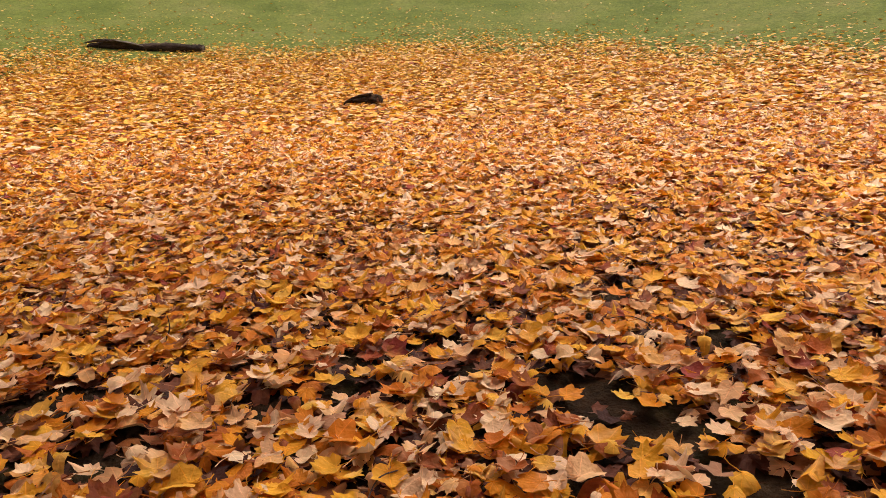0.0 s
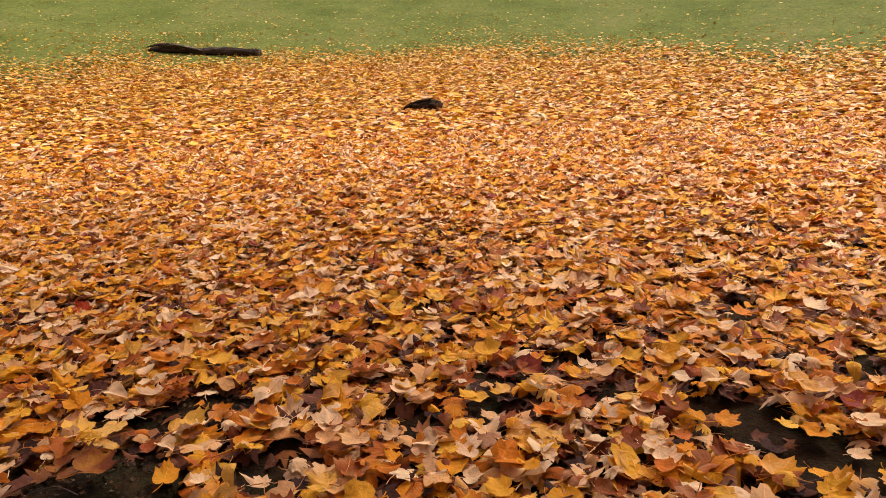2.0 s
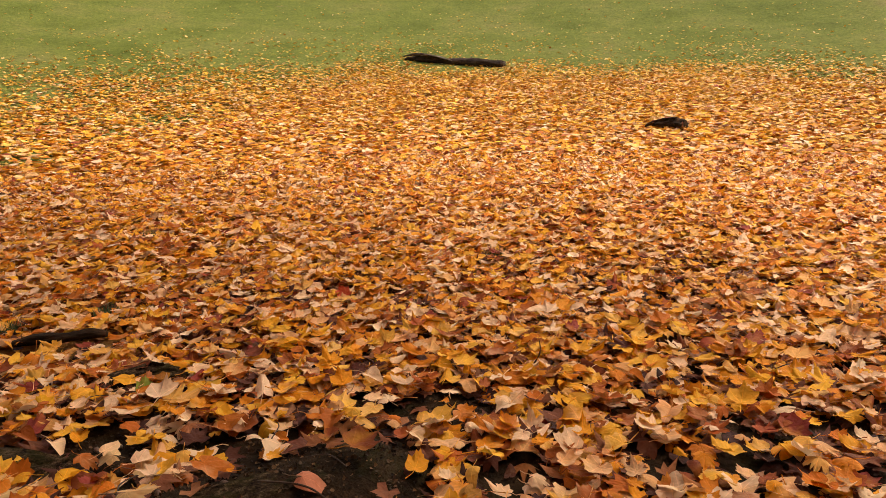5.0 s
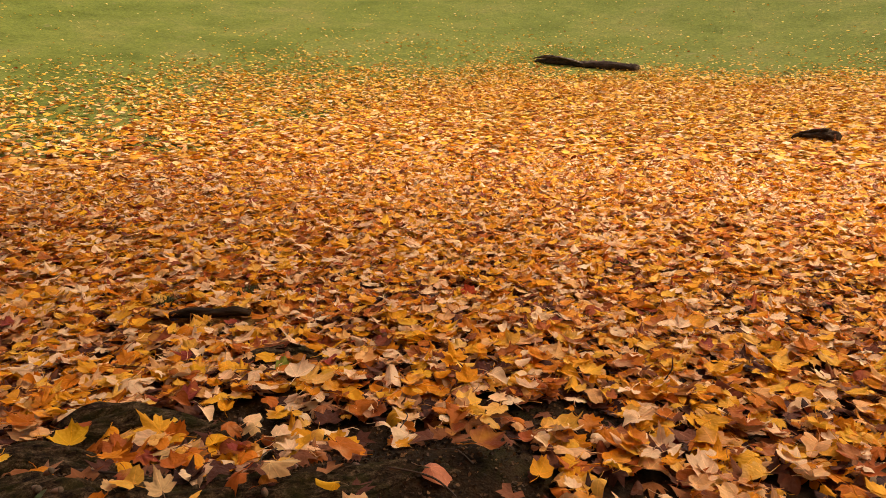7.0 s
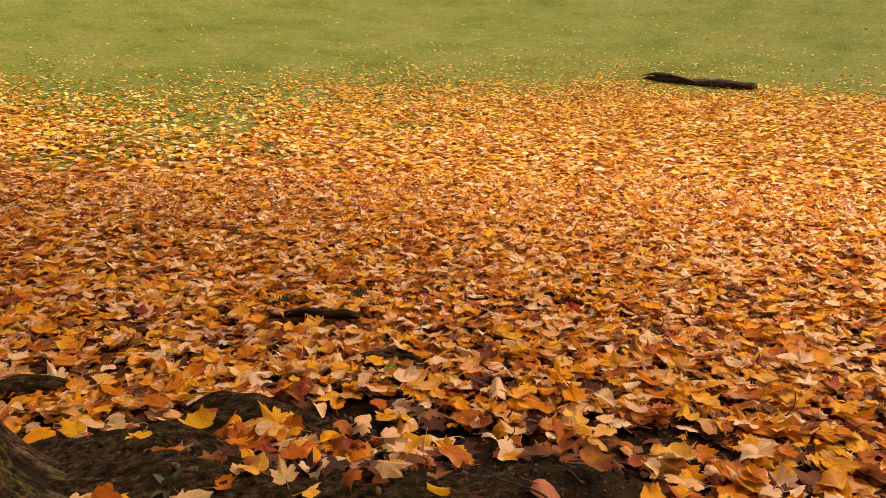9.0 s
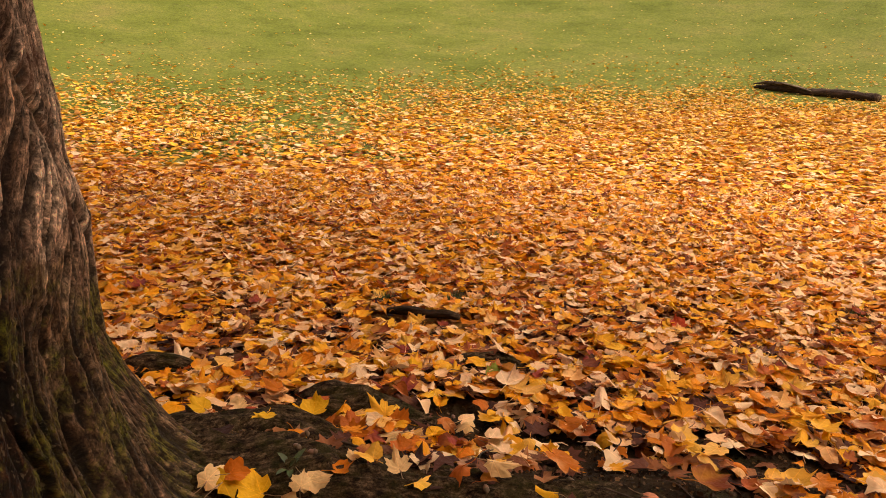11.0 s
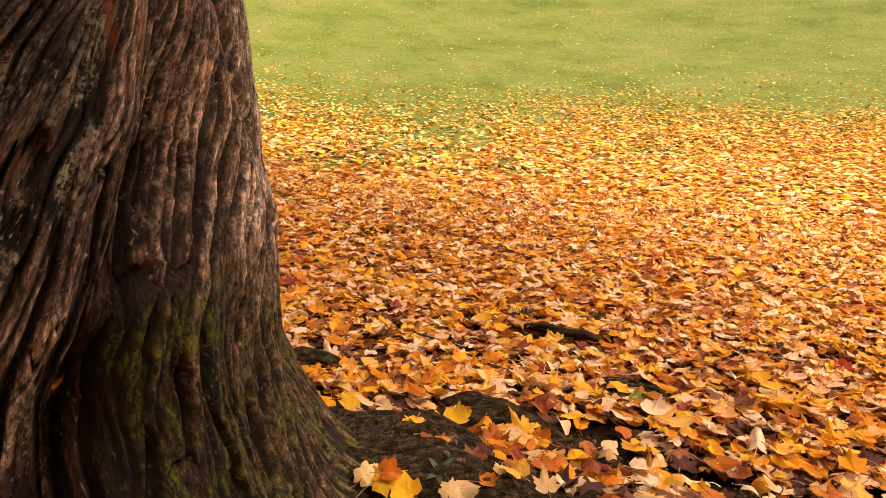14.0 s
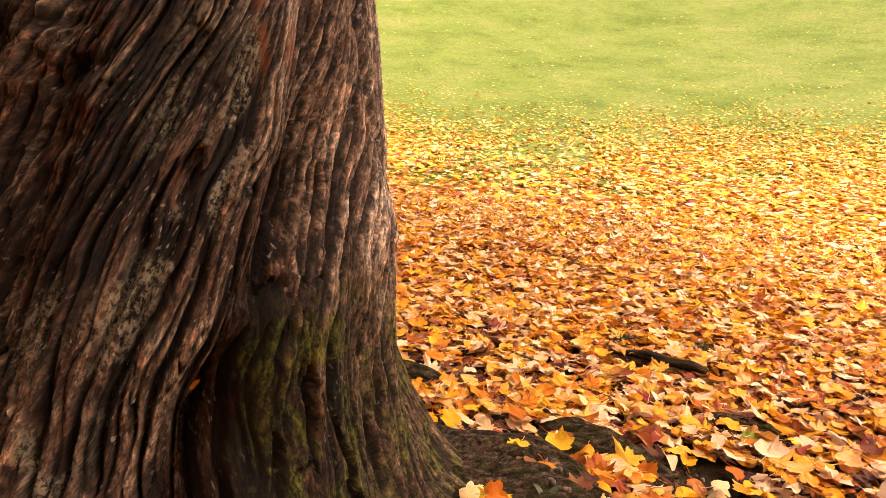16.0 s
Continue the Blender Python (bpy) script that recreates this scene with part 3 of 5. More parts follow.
def make_trunk(parent):
    tx, ty = TREE
    th = np.radians(np.r_[np.arange(-86, 100, 0.22), np.arange(100, 274, 4.0)])
    zs = np.r_[np.arange(-0.25, 0.3, 0.012), np.arange(0.3, 1.62, 0.0048), np.arange(1.62, 2.4, 0.03), np.arange(2.4, 7.2, 0.12)]
    T0, Z = np.meshgrid(th, zs)
    # the grain leans over on one side of the trunk, and the mesh runs along it
    deg0 = np.degrees(T0)
    lean = 1 - smooth01(-25, 85, deg0) * (1 - smooth01(150, 265, deg0))
    T = T0 + lean * (np.clip(Z, 0, 1.7) - 1.15)
    base = np.interp(Z, [-0.25, 0.2, 0.43, 0.64, 0.9, 1.16, 1.4, 2.0, 4.0, 7.2], [0.64, 0.60, 0.555, 0.535, 0.50, 0.458, 0.432, 0.40, 0.34, 0.24])
    deg = np.degrees(T)

    def lobe(at, w):
        return np.exp(-(((deg - at + 180) % 360 - 180) / w) ** 2)
    R = base.copy()
    for at, w, amp, fall in ((79, 19, 0.55, 0.15), (22, 16, 0.30, 0.2), (-40, 20, 0.4, 0.2), (160, 24, 0.5, 0.2), (230, 24, 0.5, 0.2)):
        R += lobe(at, w) * amp * np.exp(-(np.maximum(Z, 0.02) - 0.1) / fall)
    waist = np.interp(Z, [0.1, 0.27, 0.42, 0.5, 0.6, 0.68, 0.78, 0.87, 1.0, 1.1, 1.3], [-0.05, -0.045, -0.03, -0.045, -0.06, -0.05, -0.03, -0.01, -0.022, -0.006, -0.011])
    R += waist * smooth01(48, 68, deg) * (1 - smooth01(115, 145, deg))
    U = T0 - 0.06 * np.sin(Z * 5.1 + T0)
    # deep furrows between the buttresses
    def groove(at, w):
        return np.exp(-((deg - at) / w) ** 2)
    g1 = np.interp(Z, [0.4, 0.62, 0.8, 0.9, 1.15, 1.35, 1.8], [66, 70, 71, 65, 51, 46, 44])
    R -= 0.055 * groove(g1, 2.6) * smooth01(0.45, 0.7, Z)
    g2 = np.interp(Z, [0.2, 0.5, 0.78, 0.95, 1.1, 1.3, 1.6], [-6, 2, 13, 21, 27, 30, 34])
    R -= 0.095 * groove(g2, 5.0) * (1 - 0.6 * smooth01(0.95, 1.25, Z)) + 0.19 * groove(g2, 12) * (1 - smooth01(0.5, 0.8, Z))
    g3 = np.interp(Z, [0.2, 0.6, 0.9, 1.2, 1.6], [-45, -35, -26, -18, -14])
    R -= 0.045 * groove(g3, 5)
    g4 = np.interp(Z, [0.2, 0.45, 0.65, 0.8], [46, 44, 41, 39])
    R -= 0.035 * groove(g4, 4) * (1 - smooth01(0.6, 0.85, Z))
    R += 0.02 * groove(np.interp(Z, [0.4, 0.8, 1.3], [56, 55, 38]), 8)
    # bark: long plates parted by cracks; broad and shaggy on the leaning side, fine ridges on the other
    s, v = U * 0.47, Z
    s2 = s + (fbm(s * 7, v * 3, 3) - 0.5) * 0.05 + (fbm(s * 26, v * 11, 2) - 0.5) * 0.010 + (vnoise(s * 60, v * 22) - 0.5) * 0.004

    def strips(wide, tall, seed, thin, broken):
        """Upright strips of bark: the crack between neighbours, which opens and closes on its way up, and a tone for each plate."""
        a = s2 / wide
        ia = np.floor(a).astype(int)
        crack = np.zeros(a.shape)
        which = np.zeros(a.shape, int)
        for k in (-1, 0, 1, 2):
            edge = ia + k + 0.75 * (vnoise((ia + k) * 7.31 + seed, v / tall * 1.4) - 0.5)
            wide_here = thin * smooth01(0.25, 0.6, vnoise((ia + k) * 3.77 + seed * 2, v / tall * 1.9))
            crack = np.maximum(crack, 1 - smooth01(0.35, 1.0, np.abs(a - edge) / np.maximum(wide_here, 1e-3)))
            which = np.where(a > edge, ia + k, which)
        # plates end on ragged slants
        up = v / tall + 3.1 * VALS[PERM[(which + seed) & 4095]] + 0.9 * (a - ia) * (VALS[PERM[(which + 9) & 4095]] - 0.5) + 0.35 * (vnoise(s * 120, v * 14) - 0.5)
        row = np.floor(up).astype(int)
        tone = VALS[PERM[(PERM[(which + seed) & 4095] + row * 131) & 4095]]
        end = (1 - smooth01(0.0, 0.07, up - row)) * (tone > 0.55)
        return np.maximum(crack, broken * end), tone
    shag = 1 - smooth01(28, 48, deg + 22 * smooth01(0.95, 1.25, Z))
    c1, tone1 = strips(0.036, 0.30, 11, 0.20, 0.7)
    c2, tone2 = strips(0.0150, 0.17, 57, 0.30, 0.25)
    c3, _ = strips(0.0085, 0.10, 91, 0.25, 0.0)
    R += (fbm(s * 6, v * 1.6, 3) - 0.5) * (0.03 + 0.04 * shag) + 0.008
    R += (tone1 - 0.5) * 0.016 * (0.25 + 0.75 * shag) + (tone2 - 0.5) * (0.0025 + 0.0055 * shag)
    R -= (0.020 * shag + 0.010) * c1 + 0.010 * c2 + 0.003 * c3
    R += (vnoise(s * 150, v * 16) - 0.5) * 0.004
    flake = smooth01(0.60, 0.62, fbm(s2 * 20 + 9, v * 6, 3)) * shag
    R -= flake * 0.010
    # knotted swelling with broken bark high on the shaggy side
    knot = np.exp(-((deg + 18) / 11) ** 2 - ((Z - 1.22) / 0.16) ** 2)
    R += knot * (0.02 + 0.08 * (fbm(s * 30, v * 26, 4) - 0.5))
    ragged = fbm(s * 45, v * 30, 3)
    scar = (0.55 + 0.9 * ragged) * np.exp(-((deg - np.interp(Z, [0.98, 1.08], [1, 5])) / 2.6) ** 2 - ((Z - 1.03) / 0.055) ** 2)
    R -= 0.035 * smooth01(0.35, 0.7, scar)
    # low in cracks and flakes: steers the painted crack shade in the bark colour
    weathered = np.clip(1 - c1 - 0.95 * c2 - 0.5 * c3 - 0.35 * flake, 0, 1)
    plate = np.clip(0.5 + 0.55 * (tone1 - 0.5) + 0.55 * (tone2 - 0.5), 0, 1)
    pale_line = np.interp(Z, [0.45, 0.65, 0.75, 0.85, 0.95, 1.05, 1.22, 1.4], [-24, -17, -12, -6, 4, 9, 17, 21])
    pale = groove(pale_line, 4.5) * smooth01(0.47, 0.56, fbm(s2 * 45, v * 13, 3)) + 0.55 * groove(pale_line - 13, 4) * smooth01(0.5, 0.62, fbm(s2 * 30 + 4, v * 9, 3))
    red_strip = groove(np.interp(Z, [1.1, 1.4], [21, 16]), 1.1) * smooth01(1.1, 1.2, Z) + 0.8 * groove(26, 2.2) * np.exp(-((Z - 1.24) / 0.05) ** 2) + smooth01(0.3, 0.6, scar) + groove(46.5, 1.4) * smooth01(1.2, 1.3, Z)
    red_strip = np.clip(red_strip, 0, 1) * smooth01(0.42, 0.56, fbm(s2 * 60, v * 16, 3))
    X, Y = tx + R * np.cos(T) - 0.02 * Z, ty + R * np.sin(T)
    nt, nz = len(th), len(zs)
    V = np.c_[X.ravel(), Y.ravel(), Z.ravel()]
    idx = np.arange(nt * nz).reshape(nz, nt)
    nxt = np.roll(idx, -1, axis=1)
    F = np.stack([idx[:-1], nxt[:-1], nxt[1:], idx[1:]], -1).reshape(-1, 4)
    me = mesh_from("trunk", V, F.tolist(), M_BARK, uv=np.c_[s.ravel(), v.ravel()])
    for attribute, value in (("weathered", weathered), ("plate", plate), ("pale", np.clip(pale, 0, 1)), ("red_bark", red_strip), ("grey_lit_side", 1 - shag)):
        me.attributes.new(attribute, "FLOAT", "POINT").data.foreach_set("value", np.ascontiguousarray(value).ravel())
    return part("trunk", me, parent, "furrowed brown bark, mossy near the foot")


tree = tagged(new("maple_tree"), "old maple with furrowed mossy bark and spreading roots", "tree")
trunk = make_trunk(tree)


def gz(x, y):
    return float(ground_z(x, y))


ROOT_RUNS = []


def root(plan, lift, radii, flat=0.8, label="", rough=0.17):
    pts = [(x, y, gz(x, y) + h) for (x, y), h in zip(plan, lift)]
    for (p, q, r0, r1) in zip(pts[:-1], pts[1:], radii[:-1], radii[1:]):
        for k in range(8):
            s = k / 8
            ROOT_RUNS.append((*(a + (b - a) * s for a, b in zip(p, q)), r0 + (r1 - r0) * s, flat))
    tree_tube("root", pts, radii, M_ROOT, tree, 44, flat, rough, label, 0.011)


def surface_z(x, y):
    """Height of the ground, or of the root that covers it."""
    z = gz(x, y)
    for px, py, pz, r, flat in ROOT_RUNS:
        d2 = (x - px) ** 2 + (y - py) ** 2
        if d2 < r * r:
            z = max(z, pz + flat * math.sqrt(r * r - d2))
    return z


def root_at(line, flat=0.8, label="", rough=0.17):
    """A root whose upper side runs through the given heights: (x, y, top, radius)."""
    root([(x, y) for x, y, _, _ in line], [top - flat * r - gz(x, y) for x, y, top, r in line], [r for _, _, _, r in line], flat, label, rough)


root_at([(-2.29, -0.02, 0.46, 0.20), (-2.24, 0.14, 0.37, 0.18), (-2.17, 0.30, 0.30, 0.16), (-2.09, 0.45, 0.27, 0.13), (-2.07, 0.57, 0.245, 0.11), (-2.09, 0.68, 0.17, 0.08), (-2.1, 0.78, 0.10, 0.05)], 0.8, "broad buttress root, worn smooth", 0.13)
root_at([(-2.40, 0.05, 0.36, 0.16), (-2.42, 0.25, 0.26, 0.15), (-2.42, 0.45, 0.205, 0.12), (-2.41, 0.60, 0.185, 0.09), (-2.38, 0.68, 0.178, 0.09), (-2.28, 0.76, 0.14, 0.075), (-2.14, 0.85, 0.05, 0.05)], 0.85, "rounded root knob, bare of leaves", 0.13)
root_at([(-2.68, 0.83, -0.01, 0.05), (-2.61, 0.90, 0.075, 0.10), (-2.55, 0.97, 0.115, 0.125), (-2.50, 1.05, 0.105, 0.115), (-2.44, 1.12, 0.065, 0.085), (-2.38, 1.20, 0.02, 0.05), (-2.32, 1.29, -0.02, 0.04)], 0.95, "humped root, mossy on one side", 0.15)
root([(-2.2, 0.25), (-2.02, 0.5), (-1.83, 0.82), (-1.62, 1.12), (-1.46, 1.36), (-1.35, 1.55)], [0.0, -0.03, -0.05, -0.05, -0.06, -0.1], [0.14, 0.11, 0.10, 0.09, 0.08, 0.05], 0.7)
root([(-1.95, 0.2), (-1.75, 0.5), (-1.5, 0.8), (-1.3, 1.0)], [-0.02, -0.05, -0.07, -0.12], [0.13, 0.1, 0.08, 0.06], 0.7)
root([(-2.1, 0.62), (-1.98, 0.78), (-1.86, 0.98), (-1.72, 1.2)], [-0.03, -0.025, -0.02, -0.05], [0.04, 0.045, 0.04, 0.03], 0.8)
root_at([(-3.40, 0.42, 0.02, 0.04), (-3.29, 0.51, 0.10, 0.065), (-3.22, 0.61, 0.105, 0.065), (-3.17, 0.70, 0.05, 0.04)], 0.8)
root_at([(-2.72, 1.63, -0.03, 0.03), (-2.66, 1.71, 0.03, 0.042), (-2.56, 1.85, 0.032, 0.042), (-2.49, 1.95, -0.03, 0.03)], 0.8)
root([(-2.3, -0.9), (-2.2, -1.3), (-2.0, -1.8)], [0.1, -0.02, -0.1], [0.2, 0.13, 0.07], 0.8)


# ---- leaves ----
# outline of a maple leaf half: angle from the tip direction, radius
LOBES = {
    "fine": [(0, 1.0), (7, 0.80), (12, 0.84), (17, 0.72), (24, 0.60), (31, 0.70), (36, 0.76), (43, 0.90), (50, 0.78), (57, 0.74), (66, 0.57), (76, 0.62), (88, 0.68), (98, 0.52), (116, 0.42), (140, 0.36), (165, 0.20)],
    "broad": [(0, 1.0), (8, 0.88), (15, 0.86), (24, 0.70), (34, 0.80), (44, 0.88), (55, 0.76), (70, 0.62), (84, 0.62), (104, 0.50), (130, 0.42), (160, 0.24)],
    "oval": [(0, 1.0), (10, 0.93), (22, 0.78), (38, 0.62), (56, 0.52), (80, 0.46), (110, 0.44), (145, 0.36), (170, 0.22)],
    "mid": [(0, 1.0), (22, 0.54), (43, 0.92), (66, 0.50), (88, 0.68), (125, 0.40)],
    "far": [(0, 1.0), (45, 0.80), (100, 0.60)],
}


def leaf_shape(kind, seed, rings, curl):
    """Vertices, triangles and flat coordinates of one leaf, 1 long from stalk to tip."""
    r = random.Random(seed)
    half = LOBES[kind]
    full = [(-a, q) for a, q in reversed(half) if a > 0] + list(half)
    out = []
    slim = r.uniform(0.58, 1.0) if rings > 1 or kind in ("fine", "broad") else r.uniform(0.8, 1.1)      # rolled and folded blades look narrower
    for a, q in full:
        q *= r.uniform(0.9, 1.1)
        a = radians(a + r.uniform(-2, 2))
        out.append((math.sin(a) * q * slim, math.cos(a) * q))
    flat = [(0.0, 0.0)]
    for k in range(1, rings + 1):
        flat += [(x * k / rings, y * k / rings) for x, y in out]
    n = len(out)
    tris = []
    for k in range(n - 1):
        tris.append((0, 1 + k + 1, 1 + k))
    for g in range(1, rings):
        a, b = 1 + (g - 1) * n, 1 + g * n
        for k in range(n - 1):
            tris += [(a + k, a + k + 1, b + k + 1), (a + k, b + k + 1, b + k)]
    cup, fold, roll_, wave = curl
    ph = r.uniform(0, 6.28)
    V = []
    for x, y in flat:
        d = math.hypot(x, y)
        edge = 0.05 * r.uniform(-1, 1) * d * d
        z = cup * d * d + fold * abs(x) + roll_ * (y - 0.2) ** 2 + wave * math.sin(5 * math.atan2(x, y + 0.01) + ph) * d * d + 0.4 * wave * math.sin(9 * x + 7 * y + ph) * d + edge
        V.append((x, y - 0.35, z))
    return np.array(V), np.array(tris), np.array(flat)


def add_stalk(shape, seed):
    V, T, UV = shape
    r = random.Random(seed)
    bend, k0 = r.uniform(-0.35, 0.35), len(V)
    pts, L = [], r.uniform(0.5, 0.95)
    for i in range(4):
        s = i / 3
        pts.append((bend * s * s * L, -0.35 - s * L, 0.06 * s * r.uniform(-1, 2.4)))
    extra, tris = [], []
    for i, (x, y, z) in enumerate(pts):
        w = 0.016 if i < 3 else 0.022
        extra += [(x - w, y, z), (x + w, y, z), (x, y, z + 1.6 * w)]
        if i:
            a, b = k0 + 3 * (i - 1), k0 + 3 * i
            for j in range(3):
                j2 = (j + 1) % 3
                tris += [(a + j, a + j2, b + j2), (a + j, b + j2, b + j)]
    tris.append((k0, k0 + 2, k0 + 1))
    # tie the stalk to the blade so that both count as one leaf
    tris.append((0, k0, k0 + 2))
    return np.r_[V, extra], np.r_[T, tris], np.r_[UV, np.zeros((len(extra), 2))]


CURLS = [(-0.45, 0.05, 0.0, 0.11), (0.38, -0.1, 0.0, 0.12), (-0.1, 0.55, -0.25, 0.09), (0.0, -0.65, 0.25, 0.09), (-0.7, 0.0, -0.25, 0.12), (0.15, 0.2, 0.5, 0.12), (-0.2, -0.3, -0.6, 0.11), (0.05, 0.05, 0.1, 0.10)]
CURLS = [tuple(1.15 * c for c in q[:3]) + (q[3] * 0.9,) for q in CURLS]
FINE = [add_stalk(leaf_shape(k, 10 + i, 2, CURLS[i % 8]), i) for i, k in enumerate(["fine", "broad", "broad", "oval", "fine", "broad", "oval", "broad", "oval", "fine", "broad", "fine", "oval", "broad", "fine", "broad"])]
SEMI = [add_stalk(leaf_shape(k, 10 + i, 1, CURLS[i % 8]), i) for i, k in enumerate(["fine", "broad", "oval", "oval", "fine", "broad", "broad", "broad", "oval", "fine"])]
MID = [leaf_shape(k, 40 + i, 1, tuple(0.85 * c for c in CURLS[i % 8])) for i, k in enumerate(["mid", "oval", "mid", "mid", "oval", "mid", "mid", "mid"])]
FAR = [leaf_shape("far", 70 + i, 1, tuple(0.65 * c for c in CURLS[i % 8])) for i in range(8)]


def rotations(yaw, tilt, tdir):
    """Matrices: turned by yaw about z, then tipped by tilt towards tdir."""
    n = len(yaw)
    c, s = np.cos(yaw), np.sin(yaw)
    Rz = np.zeros((n, 3, 3))
    Rz[:, 0, 0], Rz[:, 0, 1], Rz[:, 1, 0], Rz[:, 1, 1], Rz[:, 2, 2] = c, -s, s, c, 1
    ax, ay = -np.sin(tdir), np.cos(tdir)
    C, S = np.cos(tilt), np.sin(tilt)
    K = np.zeros((n, 3, 3))
    K[:, 0, 0], K[:, 0, 1], K[:, 0, 2] = C + ax * ax * (1 - C), ax * ay * (1 - C), ay * S
    K[:, 1, 0], K[:, 1, 1], K[:, 1, 2] = ax * ay * (1 - C), C + ay * ay * (1 - C), -ax * S
    K[:, 2, 0], K[:, 2, 1], K[:, 2, 2] = -ay * S, ax * S, C
    return K @ Rz


def strewn(name, shapes, xy, z, size, yaw, tilt, tdir, mat):
    """One mesh of many leaves."""
    n = len(z)
    Rm = rotations(yaw, tilt, tdir) * size[:, None, None]
    which = rng.integers(0, len(shapes), n)
    Vs, Ts, Us, off = [], [], [], 0
    for k, (V, T, U) in enumerate(shapes):
        sel = np.nonzero(which == k)[0]
        if not len(sel):
            continue
        P = np.einsum("nij,vj->nvi", Rm[sel], V)
        P[:, :, :2] += xy[sel][:, None, :]
        P[:, :, 2] += z[sel][:, None]
        Vs.append(P.reshape(-1, 3))
        Ts.append((T[None] + (np.arange(len(sel)) * len(V))[:, None, None] + off).reshape(-1, 3))
        Us.append(np.tile(U, (len(sel), 1)))
        off += len(sel) * len(V)
    V, T, U = np.concatenate(Vs), np.concatenate(Ts), np.concatenate(Us)
    me = bpy.data.meshes.new(name)
    me.vertices.add(len(V))
    me.vertices.foreach_set("co", V.ravel())
    me.loops.add(T.size)
    me.loops.foreach_set("vertex_index", T.ravel())
    me.polygons.add(len(T))
    me.polygons.foreach_set("loop_start", np.arange(0, T.size, 3))
    me.polygons.foreach_set("use_smooth", np.ones(len(T), bool))
    me.update(calc_edges=True)
    lay = me.uv_layers.new(name="UVMap")
    lay.data.foreach_set("uv", U[T.ravel()].ravel())
    me.materials.append(mat)
    return me


def scatter(r0, r1, per_m2, az0=-52.0, az1=112.0):
    """Places in a sector of the plan, thinned by where the leaves lie."""
    area = 0.5 * (r1 * r1 - r0 * r0) * radians(az1 - az0)
    n = int(area * per_m2)
    d = np.sqrt(rng.uniform(r0 * r0, r1 * r1, n))
    a = np.radians(rng.uniform(az0, az1, n))
    x, y = -d * np.sin(a), d * np.cos(a)
    keep = rng.random(n) < litter(x, y) * (1 - 0.93 * bare(x, y))
    # small gaps with soil showing, mostly under the tree
    gap = smooth01(0.64, 0.76, fbm(x * 3.1 + 40, y * 3.1, 3)) * (1 - smooth01(2.2, 5.0, d))
    keep &= rng.random(n) > 0.85 * gap
    keep &= np.hypot(x - TREE[0], y - TREE[1]) > 0.62
    return np.c_[x, y][keep]


def lay_down(xy, lift, lo, hi, wild=0.28, low=0.008):
    n = len(xy)
    z = ground_z(xy[:, 0], xy[:, 1]) + low + lift * rng.random(n) ** 1.2
    size = rng.uniform(lo, hi, n)
    tilt = np.abs(rng.normal(0, wild, n))
    return z, size, rng.uniform(0, 6.283, n), np.minimum(tilt, 1.2), rng.uniform(0, 6.283, n)


carpet = tagged(new("leaf_carpet"), "thick carpet of fallen yellow, orange and tan maple leaves", "leaves", kind="stuff")
for r0, r1, dens, shapes in ((0.7, 4.6, 420, MID),):
    xy = scatter(r0, r1, dens)
    part("old_leaf_layer", strewn("old_leaf_layer", shapes, xy, *lay_down(xy, 0.026, 0.04, 0.085, 0.16), M_OLD), carpet, "dark sodden leaves under the bright ones")
near_xy = scatter(0.7, 2.4, 600, -48, 112)
lead = ((np.abs(near_xy[:, 0] + 0.25) < 0.55) & (np.abs(near_xy[:, 1] - 1.6) < 0.32)) | ((np.hypot(near_xy[:, 0] + 1.95, near_xy[:, 1] - 1.15) < 0.42))
hero_xy = near_xy[lead][:300]
rest = np.r_[near_xy[~lead], near_xy[lead][300:]]
part("leaf_layer", strewn("leaf_layer", FINE, rest, *lay_down(rest, 0.044, 0.036, 0.085, 0.20, 0.024), M_LEAVES), carpet)
xy = scatter(2.4, 4.6, 600, -46, 110)
part("leaf_layer", strewn("leaf_layer", SEMI, xy, *lay_down(xy, 0.044, 0.037, 0.085, 0.19, 0.024), M_LEAVES), carpet)
xy = scatter(4.6, 9.5, 470)
part("leaf_layer", strewn("leaf_layer", MID, xy, *lay_down(xy, 0.045, 0.046, 0.098, 0.20, 0.014), M_LEAVES), carpet)
xy = scatter(9.5, 55.0, 330)
fresh = rng.random(len(xy)) < 0.78 * smooth01(6.0, 18.0, np.hypot(xy[:, 0], xy[:, 1])) + 0.2 * smooth01(18.0, 21.0, np.hypot(xy[:, 0], xy[:, 1]))
for sel, mat in ((~fresh, M_LEAVES), (fresh, M_FRESH)):
    z, size, yaw, tilt, tdir = lay_down(xy[sel], 0.040, 0.062, 0.118, 0.24, 0.014)
    far_d = np.hypot(xy[sel][:, 0], xy[sel][:, 1])
    size *= 1 - 0.12 * smooth01(14, 19, far_d) - 0.14 * smooth01(18.5, 24, far_d)
    part("leaf_layer", strewn("leaf_layer", FAR, xy[sel], z, size, yaw, tilt, tdir, mat), carpet)

xy = scatter(0.0, 9.5, 190, 112, 312)
xy = np.r_[xy, scatter(0.0, 0.7, 400, -48, 112)]
part("leaf_layer", strewn("leaf_layer", FAR, xy, *lay_down(xy, 0.05, 0.05, 0.10, 0.3), M_LEAVES), carpet)

LEAF_MESHES = []
for V, T, U in FINE:
    LEAF_MESHES.append(mesh_from("leaf", V, T.tolist(), M_LEAF, uv=U))


def pose_leaf(x, y, z, size, yaw, tilt, tdir):
    m = rotations(np.array([yaw]), np.array([tilt]), np.array([tdir]))[0]
    return Matrix.Translation((x, y, z)) @ Matrix([list(map(float, row)) for row in m]).to_4x4() @ Matrix.Scale(size, 4)


